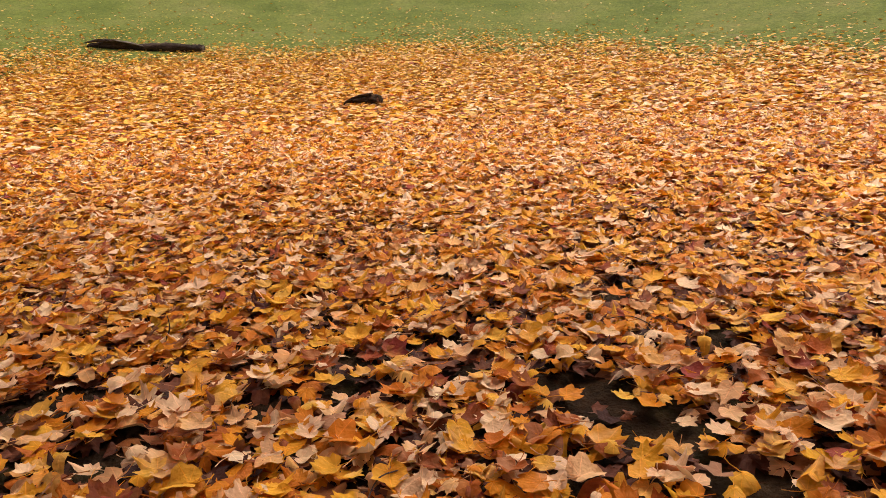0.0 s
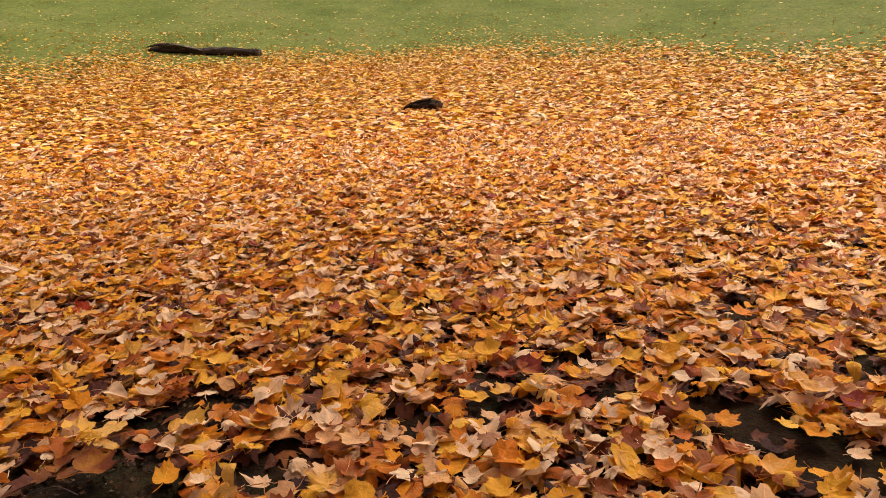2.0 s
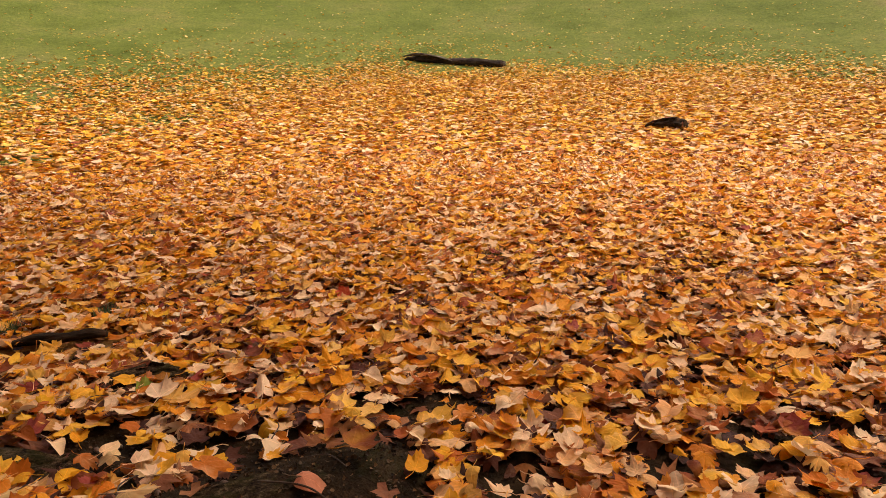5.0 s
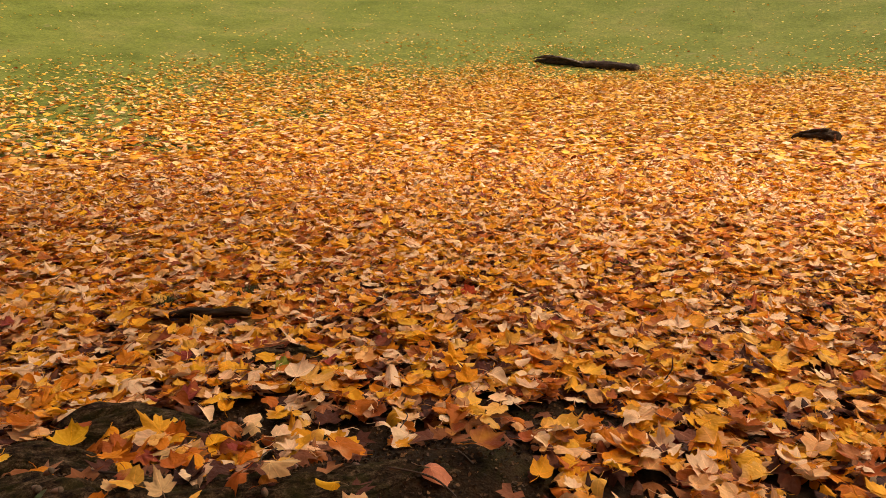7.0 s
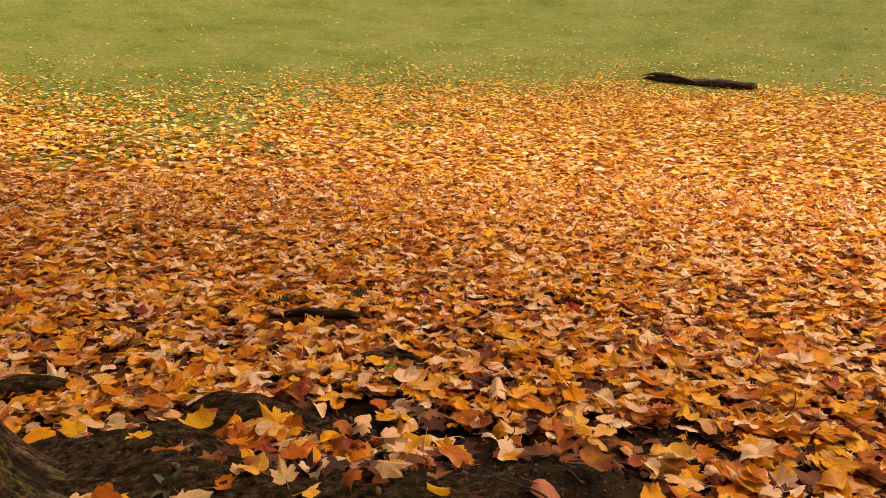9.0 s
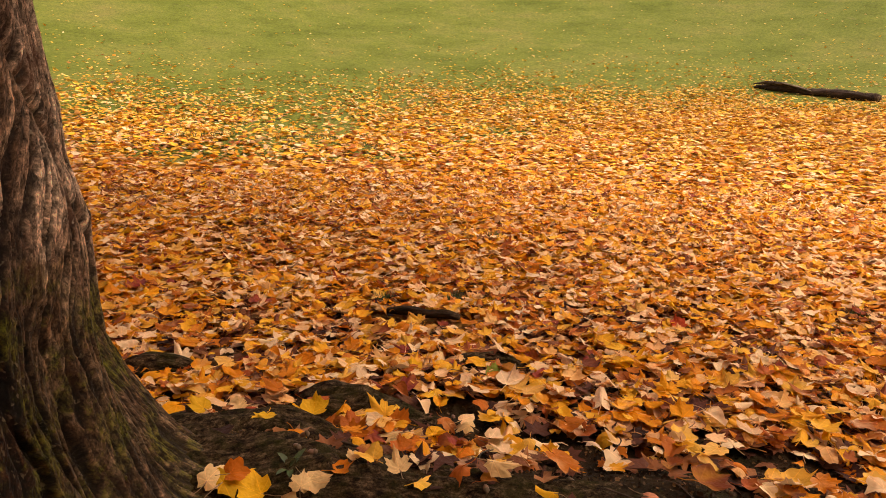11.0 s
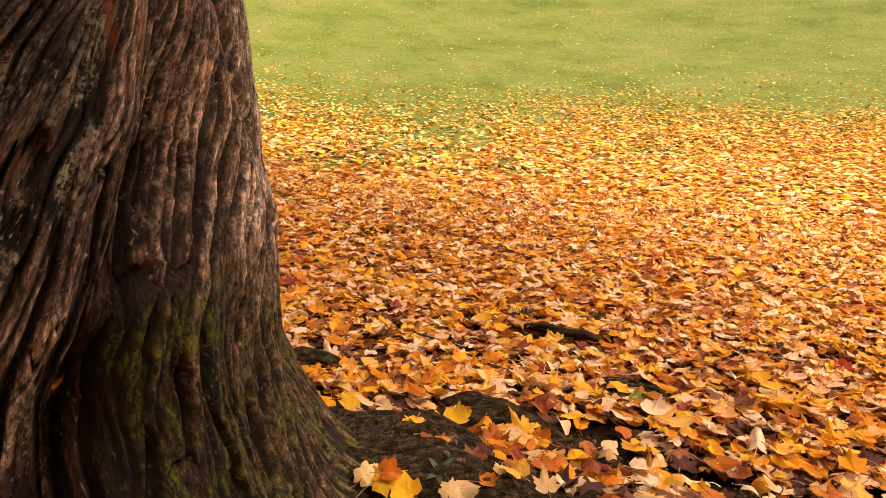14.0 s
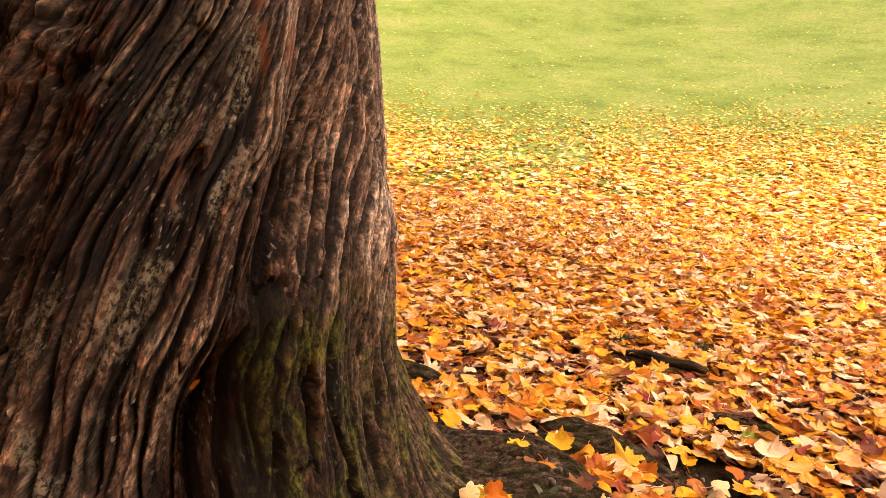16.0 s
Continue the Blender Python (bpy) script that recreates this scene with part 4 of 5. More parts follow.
hz, hs, hy, ht, hd = lay_down(hero_xy, 0.044, 0.037, 0.087, 0.20, 0.024)
for i in range(len(hero_xy)):
    ob = part("leaf", LEAF_MESHES[i % len(LEAF_MESHES)], carpet)
    ob.matrix_local = pose_leaf(hero_xy[i, 0], hero_xy[i, 1], hz[i], hs[i], hy[i], ht[i], hd[i])


# ---- dead wood ----
def dead_log(name, ends, radii, mat, label, category, flat=0.8, knots=(), sides=18):
    """A piece of wood lying between two places on the ground; its x axis runs along it."""
    (x0, y0), (x1, y1) = ends
    L = math.hypot(x1 - x0, y1 - y0)
    thing = tagged(new(name), label, category)
    z0, z1 = gz(x0, y0), gz(x1, y1)
    thing.matrix_world = Matrix.Translation(((x0 + x1) / 2, (y0 + y1) / 2, (z0 + z1) / 2)) @ Matrix.Rotation(math.atan2(y1 - y0, x1 - x0), 4, "Z") @ Matrix.Rotation(-math.atan2(z1 - z0, L), 4, "Y")
    n = len(radii)
    pts = [(-L / 2 + L * i / (n - 1), 0.10 * L * 0.2 * math.sin(i * 2.1), radii[i] * flat * 0.75) for i in range(n)]
    tree_tube("stem", pts, radii, mat, thing, sides, flat, 0.22, "", L / 60)
    for at, length, r, ang in knots:
        p = Vector((-L / 2 + L * at, 0, radii[int(at * (n - 1))] * flat))
        tree_tube("branch_stub", [p, p + Vector((length * 0.6, 0.3 * length * math.cos(ang), length * 0.04)), p + Vector((length, 0.4 * length * math.cos(ang), 0))], [r, r * 0.8, r * 0.5], mat, thing, 10, 1.0, 0.2, "", 0.03)
    return thing


M_RED_WOOD = deadwood_material("reddish_broken_wood", (0.16, 0.075, 0.045))
M_PALE_WOOD = deadwood_material("bleached_split_wood", (0.15, 0.12, 0.10))
log = dead_log("fallen_log", ((-10.33, 20.2), (-6.93, 20.15)), [0.03, 0.09, 0.11, 0.12, 0.10, 0.09, 0.12, 0.135, 0.14, 0.14, 0.135, 0.13], M_LOG, "long weathered dark log, split at one end, at the meadow's edge", "log", 0.85, ((0.62, 0.35, 0.045, 2.2),), 26)
tree_tube("split_slab", [(-1.70, -0.10, 0.11), (-1.35, -0.13, 0.18), (-0.95, -0.12, 0.20), (-0.5, -0.08, 0.17), (-0.1, -0.04, 0.13)], [0.02, 0.07, 0.085, 0.07, 0.02], M_LOG, log, 14, 0.55, 0.35, "", 0.05)
tree_tube("split_slab", [(-1.1, -0.16, 0.16), (-0.85, -0.17, 0.21), (-0.5, -0.16, 0.18), (-0.15, -0.15, 0.12), (0.05, -0.12, 0.08)], [0.015, 0.05, 0.06, 0.045, 0.015], M_PALE_WOOD, log, 12, 0.5, 0.35, "bleached grey splintered wood", 0.05)
tree_tube("splinter", [(-1.66, 0.02, 0.08), (-1.3, 0.05, 0.13), (-0.9, 0.04, 0.17)], [0.015, 0.035, 0.02], M_LOG, log, 8, 0.7, 0.3, "", 0.05)
tree_tube("broken_end", [(1.66, 0.0, 0.10), (1.715, 0.0, 0.10)], [0.105, 0.095], M_PALE_WOOD, log, 20, 0.85, 0.2, "worn brown end grain", 0.02)
chunk = dead_log("wood_chunk", ((-1.78, 12.3), (-1.16, 12.1)), [0.055, 0.085, 0.10, 0.115, 0.125, 0.115], M_CHAR, "short dark rotten wood chunk among the leaves", "log", 0.85, (), 24)
tree_tube("branch_stub", [(-0.22, -0.06, 0.10), (-0.30, -0.10, 0.05), (-0.33, -0.13, 0.0)], [0.04, 0.03, 0.018], M_CHAR, chunk, 10, 0.9, 0.25, "", 0.02)
tree_tube("bark_strip", [(-0.28, 0.0, 0.10), (-0.05, -0.03, 0.17), (0.2, -0.02, 0.215)], [0.02, 0.035, 0.02], M_LOG, chunk, 10, 0.5, 0.3, "", 0.03)
tree_tube("broken_end", [(0.295, -0.02, 0.09), (0.318, -0.02, 0.09)], [0.085, 0.075], M_RED_WOOD, chunk, 16, 0.9, 0.3, "reddish broken end grain", 0.01)
dead_log("dead_branch", ((-3.46, 1.85), (-3.12, 2.08)), [0.018, 0.030, 0.030, 0.026, 0.030, 0.016], M_CHAR, "blackened rotten branch half buried in leaves", "branch", 0.8).location.z += 0.04


# ---- limbs and crown, high over the roots and out of view ----
crown_rng = random.Random(21)
for k in range(11):
    a = 2 * math.pi * k / 11 + crown_rng.uniform(-0.2, 0.2)
    z0 = crown_rng.uniform(3.2, 6.2)
    reach = crown_rng.uniform(4.5, 7.5)
    pts = [(TREE[0] - 0.02 * z0 + reach * f * math.cos(a + 0.25 * f), TREE[1] + reach * f * math.sin(a + 0.25 * f), z0 + h) for f, h in ((0.0, 0), (0.25, 0.9), (0.6, 1.7), (1.0, 2.0 + crown_rng.random()))]
    tree_tube("limb", pts, [0.13, 0.09, 0.055, 0.02], M_TWIG, tree, 10, 1.0, 0.1, "", 0.2)
# unseen leaves added behind the camera to block sky light on the trunk
n_skirt = 20000
sa = np.radians(rng.uniform(150, 396, n_skirt))
sr = rng.uniform(5.2, 8.5, n_skirt)
sxy = np.c_[TREE[0] + 1.3 + sr * np.cos(sa), TREE[1] + 0.9 + sr * np.sin(sa)]
sxy = sxy[sxy[:, 1] < np.where(sxy[:, 0] > 2, 0.9 * sxy[:, 0] - 2.0, -1.2 + 0.5 * sxy[:, 0])]
ns = len(sxy)
sz = ground_z(sxy[:, 0], sxy[:, 1]) + 0.7 + 5.6 * rng.random(ns)
me = strewn("hanging_boughs", FAR, sxy, sz, rng.uniform(0.17, 0.27, ns), rng.uniform(0, 6.283, ns), rng.uniform(0, 1.5, ns), rng.uniform(0, 6.283, ns), M_LEAVES)
tagged(part("hanging_boughs", me, tree, "unseen ring of brown leaves added to block light from behind"), kind="stuff")
# unseen crown: its leaf count sets how dark trunk and near ground get
n_crown = 18000
ca, cr = rng.uniform(0, 6.283, n_crown), 8.5 * np.sqrt(rng.random(n_crown))
cxy = np.c_[TREE[0] + 0.2 + cr * np.cos(ca), TREE[1] + 0.9 + cr * np.sin(ca)]
clump = fbm(cxy[:, 0] * 0.8, cxy[:, 1] * 0.8, 3)
keep = clump > 0.40
cxy = cxy[keep]
cz = 4.9 + 0.12 * cr[keep] + 3.4 * rng.random(len(cxy)) ** 1.3 + (clump[keep] - 0.5) * 3
nc = len(cxy)
me = strewn("crown", FAR, cxy, cz, rng.uniform(0.13, 0.2, nc), rng.uniform(0, 6.283, nc), np.minimum(np.abs(rng.normal(0, 0.7, nc)), 1.5), rng.uniform(0, 6.283, nc), M_LEAVES)
tagged(part("crown", me, tree, "thinning autumn crown of yellow leaves, unseen, filled to shade the near ground"), kind="stuff")

dead_log("dead_branch", ((2.55, 5.08), (2.88, 5.2)), [0.02, 0.035, 0.035, 0.03, 0.018], M_CHAR, "short dark rotten stick lying on the leaves", "branch", 0.8)


# ---- single leaves that stand out ----
def single_leaf(x, y, lift, size, yaw, tilt, tdir, shape, mat, label, name="maple_leaf"):
    V, T, U = FINE[shape]
    n = len(U) - 12
    blade = [t for t in T.tolist() if max(t) < n]
    stalk = [[k - n for k in t] for t in T.tolist() if min(t) >= n]
    thing = tagged(new(name), label, "leaf", "fallen leaves that stand out")
    part("blade", mesh_from("blade", V[:n], blade, mat, uv=U[:n]), thing)
    part("stalk", mesh_from("stalk", V[n:], stalk, M_CUT, uv=U[n:]), thing)
    thing.matrix_world = pose_leaf(x, y, surface_z(x, y) + 0.012 + lift * 0.6, size * 0.82, yaw, tilt * 0.7, tdir)
    return thing


single_leaf(-2.43, 1.65, 0.075, 0.075, 0.6, 0.45, -0.6, 1, M_LEAF_GREEN, "pale green maple leaf lying on yellow leaves")
single_leaf(-2.62, 0.68, 0.04, 0.05, 2.0, 0.3, 0.5, 8, M_LEAF_RED, "small crimson leaf beside a root")
single_leaf(-2.38, 2.99, 0.08, 0.085, 1.0, 0.5, -0.9, 5, M_LEAF_RED, "red-orange maple leaf tilted on the carpet")
single_leaf(-1.43, 1.27, 0.05, 0.085, -1.3, 0.35, -1.0, 12, M_LEAF_PINK, "pinkish curled leaf on bare mossy soil")
single_leaf(-2.1, 1.0, 0.06, 0.095, -1.0, 0.35, -0.7, 0, M_LEAF_ORANGE, "deep orange maple leaf beside the roots")
single_leaf(-2.27, 1.05, 0.08, 0.085, 0.2, 0.9, -0.5, 1, M_LEAF_ORANGE, "orange maple leaf standing up on edge")
single_leaf(0.70, 2.50, 0.07, 0.06, 0.4, 0.35, -1.3, 3, M_LEAF_RED, "red leaf among tan ones")
single_leaf(-2.44, 0.82, 0.10, 0.085, 0.9, 0.35, -0.4, 5, M_LEAF_YELLOW, "bright yellow leaf resting on a root")
single_leaf(-2.66, 0.52, 0.06, 0.08, 1.9, 0.3, -0.4, 1, M_LEAF_YELLOW, "yellow maple leaf at the trunk's foot")
single_leaf(-2.58, 0.62, 0.05, 0.07, 0.4, 0.3, -0.4, 7, M_LEAF_PALE, "pale cream leaf near the trunk's foot")
single_leaf(-2.0, 0.36, 0.05, 0.10, 0.1, 0.75, -0.5, 0, M_LEAF_YELLOW, "yellow maple leaf propped against the root")
single_leaf(-1.95, 0.37, 0.05, 0.09, -1.1, 0.5, -0.4, 4, M_LEAF_ORANGE, "brown-orange leaf in the pile at the root")
single_leaf(-1.91, 0.44, 0.06, 0.10, -1.6, 0.35, -0.4, 2, M_LEAF_PALE, "cream leaf in the pile at the root")
single_leaf(-1.84, 0.72, 0.09, 0.07, 1.2, 0.25, -0.8, 9, M_LEAF_PALE, "pale leaf lying on the mossy ridge")
single_leaf(-1.72, 0.98, 0.08, 0.095, -0.9, 0.3, -0.8, 11, M_LEAF_PALE, "tan maple leaf lying on the mossy ridge")
single_leaf(-1.60, 1.02, 0.08, 0.06, 2.2, 0.3, -0.8, 3, M_LEAF_YELLOW, "small yellow leaf on bare soil")
single_leaf(-2.20, 0.76, 0.03, 0.045, 0.7, 0.2, -0.8, 8, M_LEAF_PALE, "small pale leaf on bare soil")
single_leaf(-3.02, 3.06, 0.09, 0.17, 0.8, 0.75, -0.9, 6, M_LEAF_ORANGE, "large curled orange-brown leaf above the others")
single_leaf(-2.9, 2.98, 0.07, 0.14, -0.6, 0.5, -0.9, 4, M_LEAF_ORANGE, "large curled orange-brown leaf above the others")
single_leaf(-2.02, 0.32, 0.05, 0.085, 0.5, 1.1, -0.4, 4, M_LEAF_PALE, "cream leaf standing in the pile beside the root")
single_leaf(-2.00, 0.37, 0.05, 0.06, -0.4, 0.8, -0.5, 10, M_LEAF_ORANGE, "brown-orange leaf in the pile beside the root")
single_leaf(-1.97, 0.39, 0.04, 0.08, 2.2, 0.5, -0.6, 5, M_LEAF_YELLOW, "yellow maple leaf in the pile beside the root")
single_leaf(-1.93, 0.50, 0.05, 0.065, 0.9, 0.9, -0.4, 0, M_LEAF_PALE, "cream leaf standing in the pile beside the root")
single_leaf(-1.91, 0.53, 0.04, 0.085, -1.2, 0.4, -0.6, 1, M_LEAF_PALE, "broad pale tan leaf in the pile beside the root")
single_leaf(-1.97, 0.67, 0.03, 0.04, 1.6, 0.3, -0.6, 7, M_LEAF_PALE, "small cream leaf on bare soil")
single_leaf(-2.24, 0.86, 0.06, 0.08, 0.3, 0.95, -0.5, 9, M_LEAF_ORANGE, "orange maple leaf propped beside a root")
single_leaf(-2.21, 0.97, 0.05, 0.08, 2.6, 0.5, -0.7, 11, M_LEAF_PALE, "pale tan maple leaf beside the roots")
single_leaf(-2.17, 1.25, 0.06, 0.085, 2.0, 0.6, -0.8, 4, M_LEAF_PALE, "pale tan maple leaf on yellow leaves")
single_leaf(-1.99, 1.25, 0.05, 0.09, -1.0, 0.4, -0.8, 1, M_LEAF_PALE, "broad pale tan leaf on bare soil")
single_leaf(-1.89, 1.20, 0.05, 0.075, 0.7, 0.4, -0.8, 0, M_LEAF_YELLOW, "yellow maple leaf on bare soil")
single_leaf(-2.68, 0.65, 0.04, 0.065, 2.1, 0.3, -0.5, 2, M_LEAF_PALE, "cream leaf on soil near the trunk's foot")
single_leaf(-3.15, 0.80, 0.06, 0.105, 1.1, 0.5, -0.7, 0, M_LEAF_YELLOW, "large golden maple leaf near the trunk's foot")
# two caught in the bark, high enough to be seen
bark_co = np.empty(len(trunk.data.vertices) * 3)
trunk.data.vertices.foreach_get("co", bark_co)
bark_co = bark_co.reshape(-1, 3)
for (ang, z, size, label) in ((6, 0.62, 0.020, "orange leaf caught in a bark furrow"), (-1, 0.45, 0.045, "orange leaf lodged at the trunk's hollow")):
    a = np.degrees(np.arctan2(bark_co[:, 1] - TREE[1], bark_co[:, 0] - TREE[0]))
    p = bark_co[np.argmin(np.abs(a - ang) * 0.01 + np.abs(bark_co[:, 2] - z))]
    out = Vector((math.cos(radians(ang)), math.sin(radians(ang)), 0))
    V, T, U = FINE[3]
    lf = tagged(new("maple_leaf", mesh_from("maple_leaf", V, T.tolist(), M_LEAF_ORANGE, uv=U)), label, "leaf", "fallen leaves that stand out")
    lf.matrix_world = Matrix.Translation(Vector([float(c) for c in p]) + out * size * 0.25) @ Matrix.Rotation(radians(ang), 4, "Z") @ Matrix.Rotation(radians(60), 4, "Y") @ Matrix.Rotation(0.6, 4, "Z") @ Matrix.Scale(size, 4)


# ---- acorns, cone, twigs, weeds, tufts ----
def lathe(profile, sides=12):
    V, F = [], []
    for r, z in profile:
        V += [(r * math.cos(2 * math.pi * k / sides), r * math.sin(2 * math.pi * k / sides), z) for k in range(sides)]
    for i in range(len(profile) - 1):
        for k in range(sides):
            a, b = i * sides + k, i * sides + (k + 1) % sides
            F.append((a, b, b + sides, a + sides))
    return V, F


def make_acorn():
    thing = tagged(new("acorn"), "small brown acorn with its cup on bare soil", "acorn", "acorns round the roots")
    nut = lathe([(0.0001, -0.012), (0.0045, -0.011), (0.0072, -0.006), (0.0078, 0.0), (0.0074, 0.004), (0.0045, 0.0105), (0.001, 0.0125), (0.0001, 0.0135)])
    cup = lathe([(0.0001, -0.0148), (0.005, -0.0135), (0.0085, -0.009), (0.0092, -0.004), (0.0082, -0.0035), (0.0075, -0.006)])
    part("nut", mesh_from("nut", *nut, M_ACORN), thing)
    part("cup", mesh_from("cup", *cup, M_CUP), thing)
    return thing


small_rng = random.Random(5)
first = make_acorn()
spots = [(-2.04, 0.545, 0.05), (-2.015, 0.575, 0.045), (-2.10, 0.60, 0.03), (-2.15, 0.86, 0.012), (-2.12, 0.95, 0.012), (-2.6, 0.75, 0.012), (-2.68, 0.70, 0.012), (-2.5, 0.62, 0.012), (-1.9, 1.0, 0.012), (-1.82, 1.12, 0.012), (-1.66, 1.2, 0.03), (-1.72, 0.92, 0.03), (-1.6, 0.95, 0.04), (-1.5, 1.12, 0.04), (-2.3, 1.32, 0.012), (-2.24, 1.36, 0.012), (-2.2, 1.28, 0.012), (-1.95, 0.8, 0.03)]
for k, (x, y, h) in enumerate(spots):
    m = Matrix.Translation((x, y, surface_z(x, y) + 0.008)) @ Euler((small_rng.uniform(1.2, 1.9), small_rng.uniform(0, 6), small_rng.uniform(0, 6))).to_matrix().to_4x4()
    if k == 0:
        first.matrix_world = m
    else:
        copy_thing(first, m)


def make_cone(x, y):
    thing = tagged(new("conifer_cone"), "small dark closed conifer cone among leaves", "cone")
    core = lathe([(0.0001, -0.03), (0.007, -0.026), (0.0095, -0.01), (0.009, 0.01), (0.005, 0.026), (0.0001, 0.031)], 10)
    part("core", mesh_from("core", *core, M_CONE), thing)
    V = [(-0.005, 0, 0), (0.005, 0, 0), (0.004, 0.004, 0.007), (0, 0.005, 0.009), (-0.004, 0.004, 0.007), (0, 0.0055, 0.003)]
    me = mesh_from("scale", V, [(0, 1, 5), (1, 2, 5), (2, 3, 5), (3, 4, 5), (4, 0, 5)], M_CONE, False)
    for k in range(60):
        z = -0.028 + 0.054 * k / 59
        r = 0.009 * math.sqrt(max(0.05, 1 - (z / 0.034) ** 2))
        ob = part("scale", me, thing)
        ob.matrix_local = Matrix.Rotation(k * 2.4, 4, "Z") @ Matrix.Translation((0, r, z))
    thing.matrix_world = Matrix.Translation((x, y, gz(x, y) + 0.075)) @ Euler((1.25, 0.2, -0.4)).to_matrix().to_4x4()


make_cone(0.50, 2.33)


def twig(pts, r, label):
    thing = tagged(new("twig"), label, "twig", "twigs among the leaves")
    tree_tube("stick", pts, [r] * (len(pts) - 1) + [r * 0.5], M_TWIG, thing, 7, 1.0, 0.2, "", 0.01)


twig([(-1.13, 2.36, 0.03), (-1.10, 2.36, 0.09), (-1.105, 2.37, 0.14)], 0.0028, "thin bent dark twig poking from the leaves")
twig([(-2.2, 0.70, gz(-2.2, 0.7) + 0.02), (-2.1, 0.74, gz(-2.1, 0.74) + 0.02), (-2.02, 0.80, gz(-2.02, 0.8) + 0.015)], 0.0045, "short brown twig on bare soil")
twig([(-1.55, 1.2, gz(-1.55, 1.2) + 0.03), (-1.42, 1.24, gz(-1.42, 1.24) + 0.04), (-1.3, 1.23, gz(-1.3, 1.23) + 0.03)], 0.003, "reddish thin twig on the mossy ridge")
for k in range(26):
    d, a = small_rng.uniform(1.2, 4.0), radians(small_rng.uniform(-35, 85))
    x, y, b = -d * math.sin(a), d * math.cos(a), small_rng.uniform(0, 6.28)
    if math.hypot(x - TREE[0], y - TREE[1]) < 0.8:
        continue
    L, z = small_rng.uniform(0.05, 0.16), gz(x, y) + small_rng.uniform(0.05, 0.075)
    twig([(x, y, z), (x + L * 0.5 * math.cos(b), y + L * 0.5 * math.sin(b), z + 0.012), (x + L * math.cos(b + 0.3), y + L * math.sin(b + 0.3), z)], small_rng.uniform(0.0011, 0.0022), "thin brown twig lying on fallen leaves")


def make_weed(x, y):
    thing = tagged(new("weed"), "small weed with lance-shaped green leaves", "plant")
    for yaw, length, lift in ((0.3, 0.11, 0.75), (2.0, 0.10, 0.9), (3.6, 0.085, 0.5), (5.0, 0.12, 0.95), (1.1, 0.07, 0.4), (4.2, 0.06, 0.3)):
        V, F = [], []
        for i in range(7):
            s = i / 6
            w = 0.014 * math.sin(math.pi * min(1, s * 0.94 + 0.06)) ** 0.8
            z, h = length * s * lift * (1 - 0.35 * s), length * s * math.sqrt(max(0.05, 1 - lift * lift)) + 0.02 * s * s
            V += [(-w, h, z + w * 0.4), (0, h, z), (w, h, z + w * 0.4)]
            if i:
                a = 3 * (i - 1)
                F += [(a, a + 1, a + 4, a + 3), (a + 1, a + 2, a + 5, a + 4)]
        ob = part("leaf", mesh_from("leaf", V, F, M_WEED), thing)
        ob.matrix_local = Matrix.Rotation(yaw, 4, "Z")
    thing.matrix_world = Matrix.Translation((x, y, surface_z(x, y) + 0.004)) @ Matrix.Scale(0.62, 4)


make_weed(-1.99, 0.50)


def make_tuft(x, y, n, height, spread):
    thing = tagged(new("grass_tuft"), "small tuft of green grass between fallen leaves", "grass", "grass tufts", "stuff")
    V, F = [], []
    for k in range(n):
        a, r = small_rng.uniform(0, 6.28), spread * math.sqrt(small_rng.random())
        bx, by = r * math.cos(a), r * math.sin(a)
        lean, az, h = small_rng.uniform(0.1, 0.9), small_rng.uniform(0, 6.28), height * small_rng.uniform(0.5, 1)
        w = 0.0022 + height * 0.01
        i0 = len(V)
        for s in (0, 0.5, 1.0):
            ox, oy, z = math.cos(az) * lean * h * s * s, math.sin(az) * lean * h * s * s, h * s * (1 - 0.25 * s * lean)
            ww = w * (1 - 0.9 * s)
            V += [(bx + ox - ww * math.sin(az), by + oy + ww * math.cos(az), z), (bx + ox + ww * math.sin(az), by + oy - ww * math.cos(az), z)]
        F += [(i0, i0 + 1, i0 + 3, i0 + 2), (i0 + 2, i0 + 3, i0 + 5, i0 + 4)]
    part("blades", mesh_from("blades", V, F, M_GRASS), thing)
    thing.matrix_world = Matrix.Translation((x, y, gz(x, y) + 0.02))


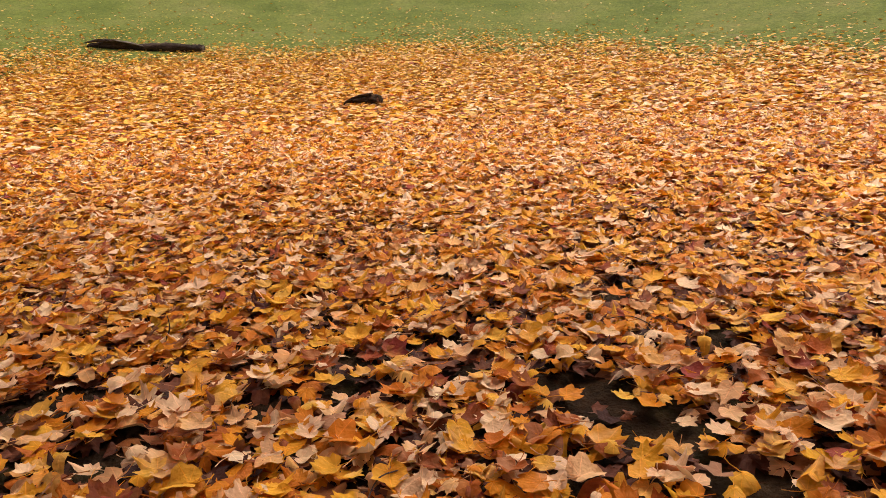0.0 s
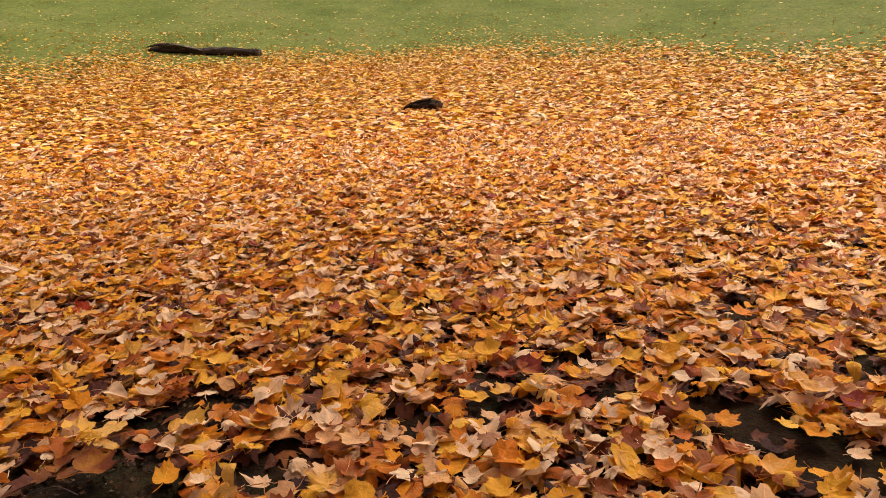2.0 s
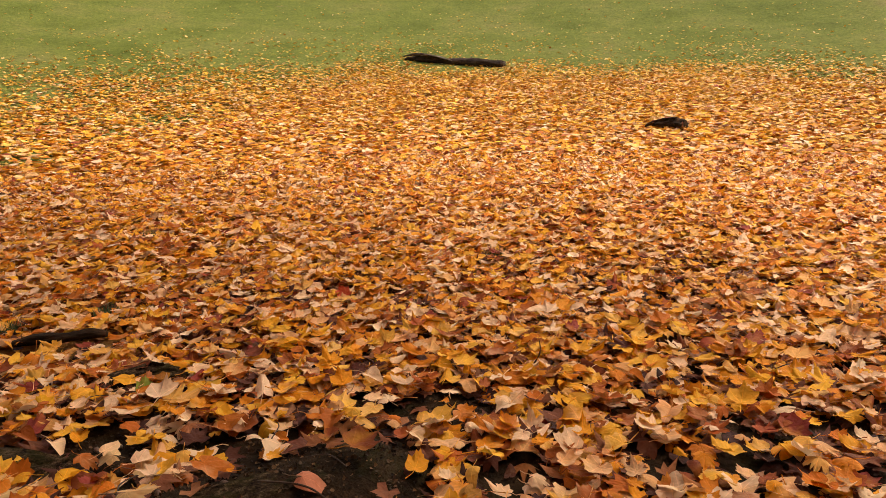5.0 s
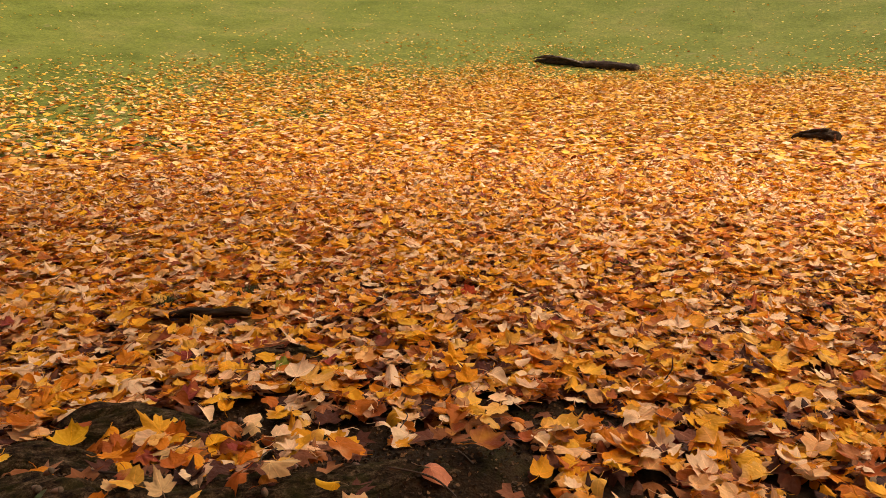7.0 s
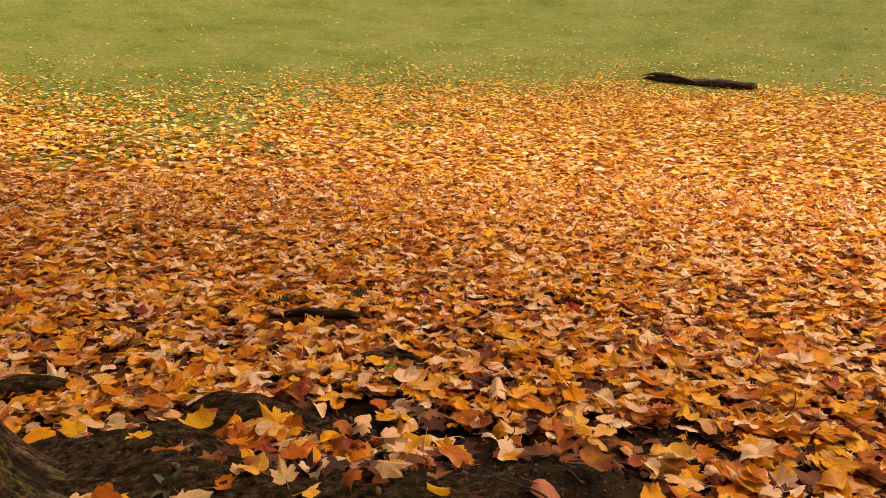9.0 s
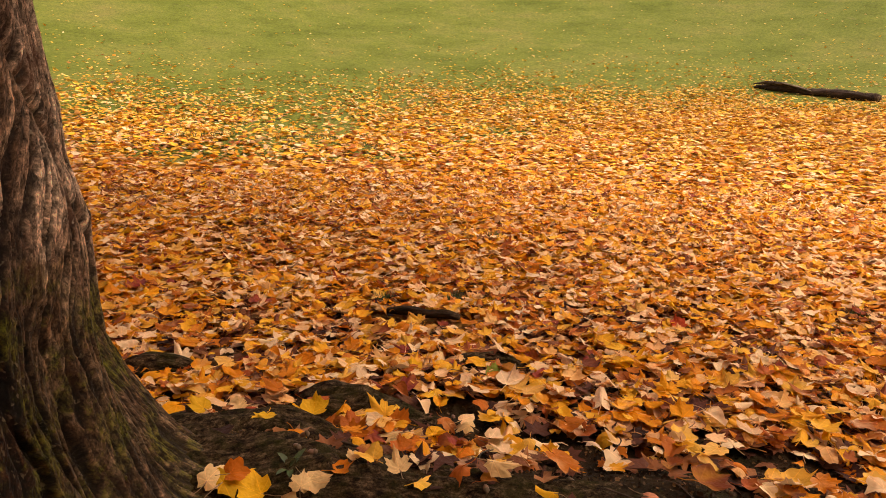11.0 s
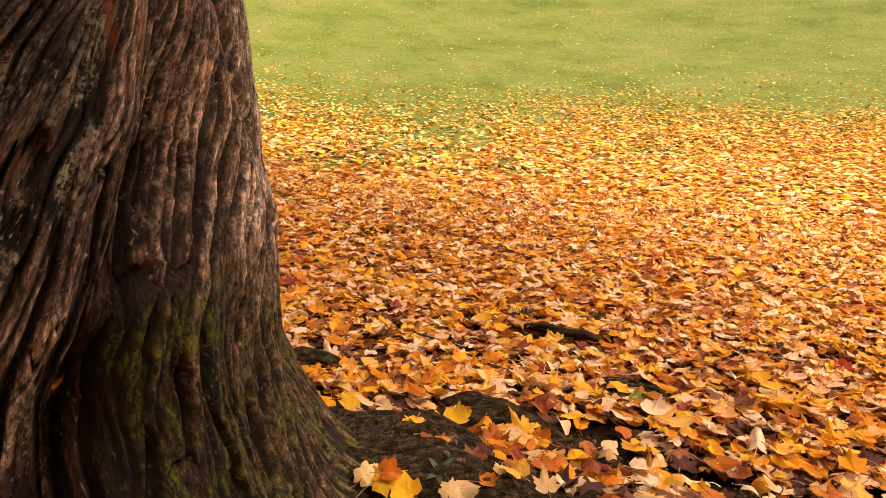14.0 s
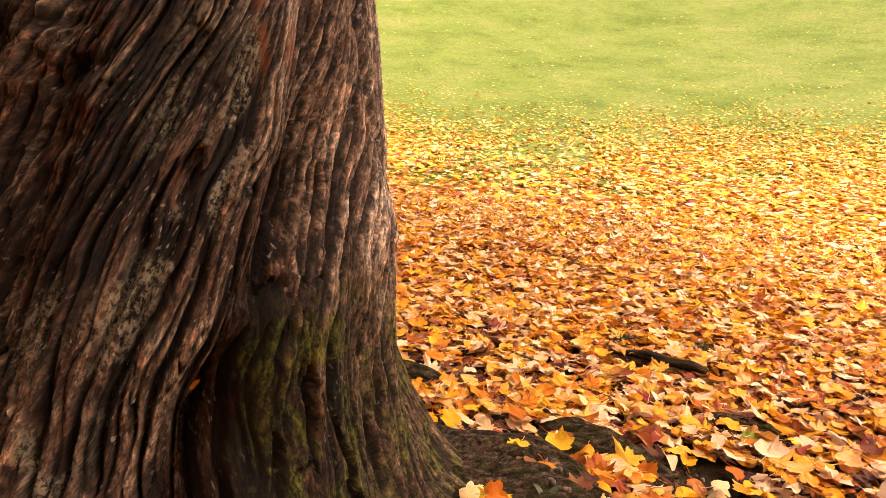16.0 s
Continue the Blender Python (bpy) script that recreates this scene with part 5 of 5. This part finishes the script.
make_tuft(-3.70, 1.99, 160, 0.075, 0.06)
make_tuft(-3.43, 2.36, 110, 0.065, 0.08)
make_tuft(-1.85, 4.06, 90, 0.10, 0.06)
make_tuft(-11.75, 5.9, 500, 0.09, 0.6)
make_tuft(-10.6, 6.4, 350, 0.08, 0.5)
make_tuft(-12.5, 4.2, 500, 0.09, 0.7)
make_tuft(-4.4, 3.6, 90, 0.09, 0.07)


# ---- crumbs and leaf scraps on the bare soil ----
def make_crumbs():
    n = 14000
    x, y = rng.uniform(-3.0, -0.9, n), rng.uniform(0.2, 2.2, n)
    keep = rng.random(n) < 0.15 + 0.85 * bare(x, y)
    x, y = x[keep], y[keep]
    n = len(x)
    z = ground_z(x, y) + 0.004
    small = [leaf_shape("far", 200 + i, 1, (0.6, 0.2, -0.3, 0.2)) for i in range(6)]
    me = strewn("soil_crumbs", small, np.c_[x, y], z, rng.uniform(0.003, 0.013, n), rng.uniform(0, 6.28, n), np.minimum(np.abs(rng.normal(0, 0.7, n)), 1.4), rng.uniform(0, 6.28, n), M_CRUMB)
    tagged(new("soil_crumbs", me), "dark crumbs of soil and leaf scraps", "debris", kind="stuff")


make_crumbs()

# ---- a twig of the crown that hangs into view ----
twig_end = Vector((-3.49, 3.77, 2.03))
tree_tube("twig", [(-3.3, 3.4, 6.2), (-3.4, 3.7, 4.5), (-3.48, 3.78, 3.1), twig_end], [0.03, 0.016, 0.008, 0.003], M_TWIG, tree, 7, 1.0, 0.1, "", 0.05)
for k in range(9):
    V, T, U = FINE[k % 16]
    ob = part("leaf", mesh_from("leaf", V, T.tolist(), M_LEAF_GOLD, uv=U), tree)
    off = Vector((small_rng.uniform(-0.10, 0.10), small_rng.uniform(-0.10, 0.10), small_rng.uniform(-0.06, 0.25)))
    ob.matrix_local = Matrix.Translation(twig_end + off) @ Euler((small_rng.uniform(-2.6, -1.7), small_rng.uniform(-0.5, 0.5), small_rng.uniform(0, 6.28))).to_matrix().to_4x4() @ Matrix.Scale(small_rng.uniform(0.08, 0.11), 4)
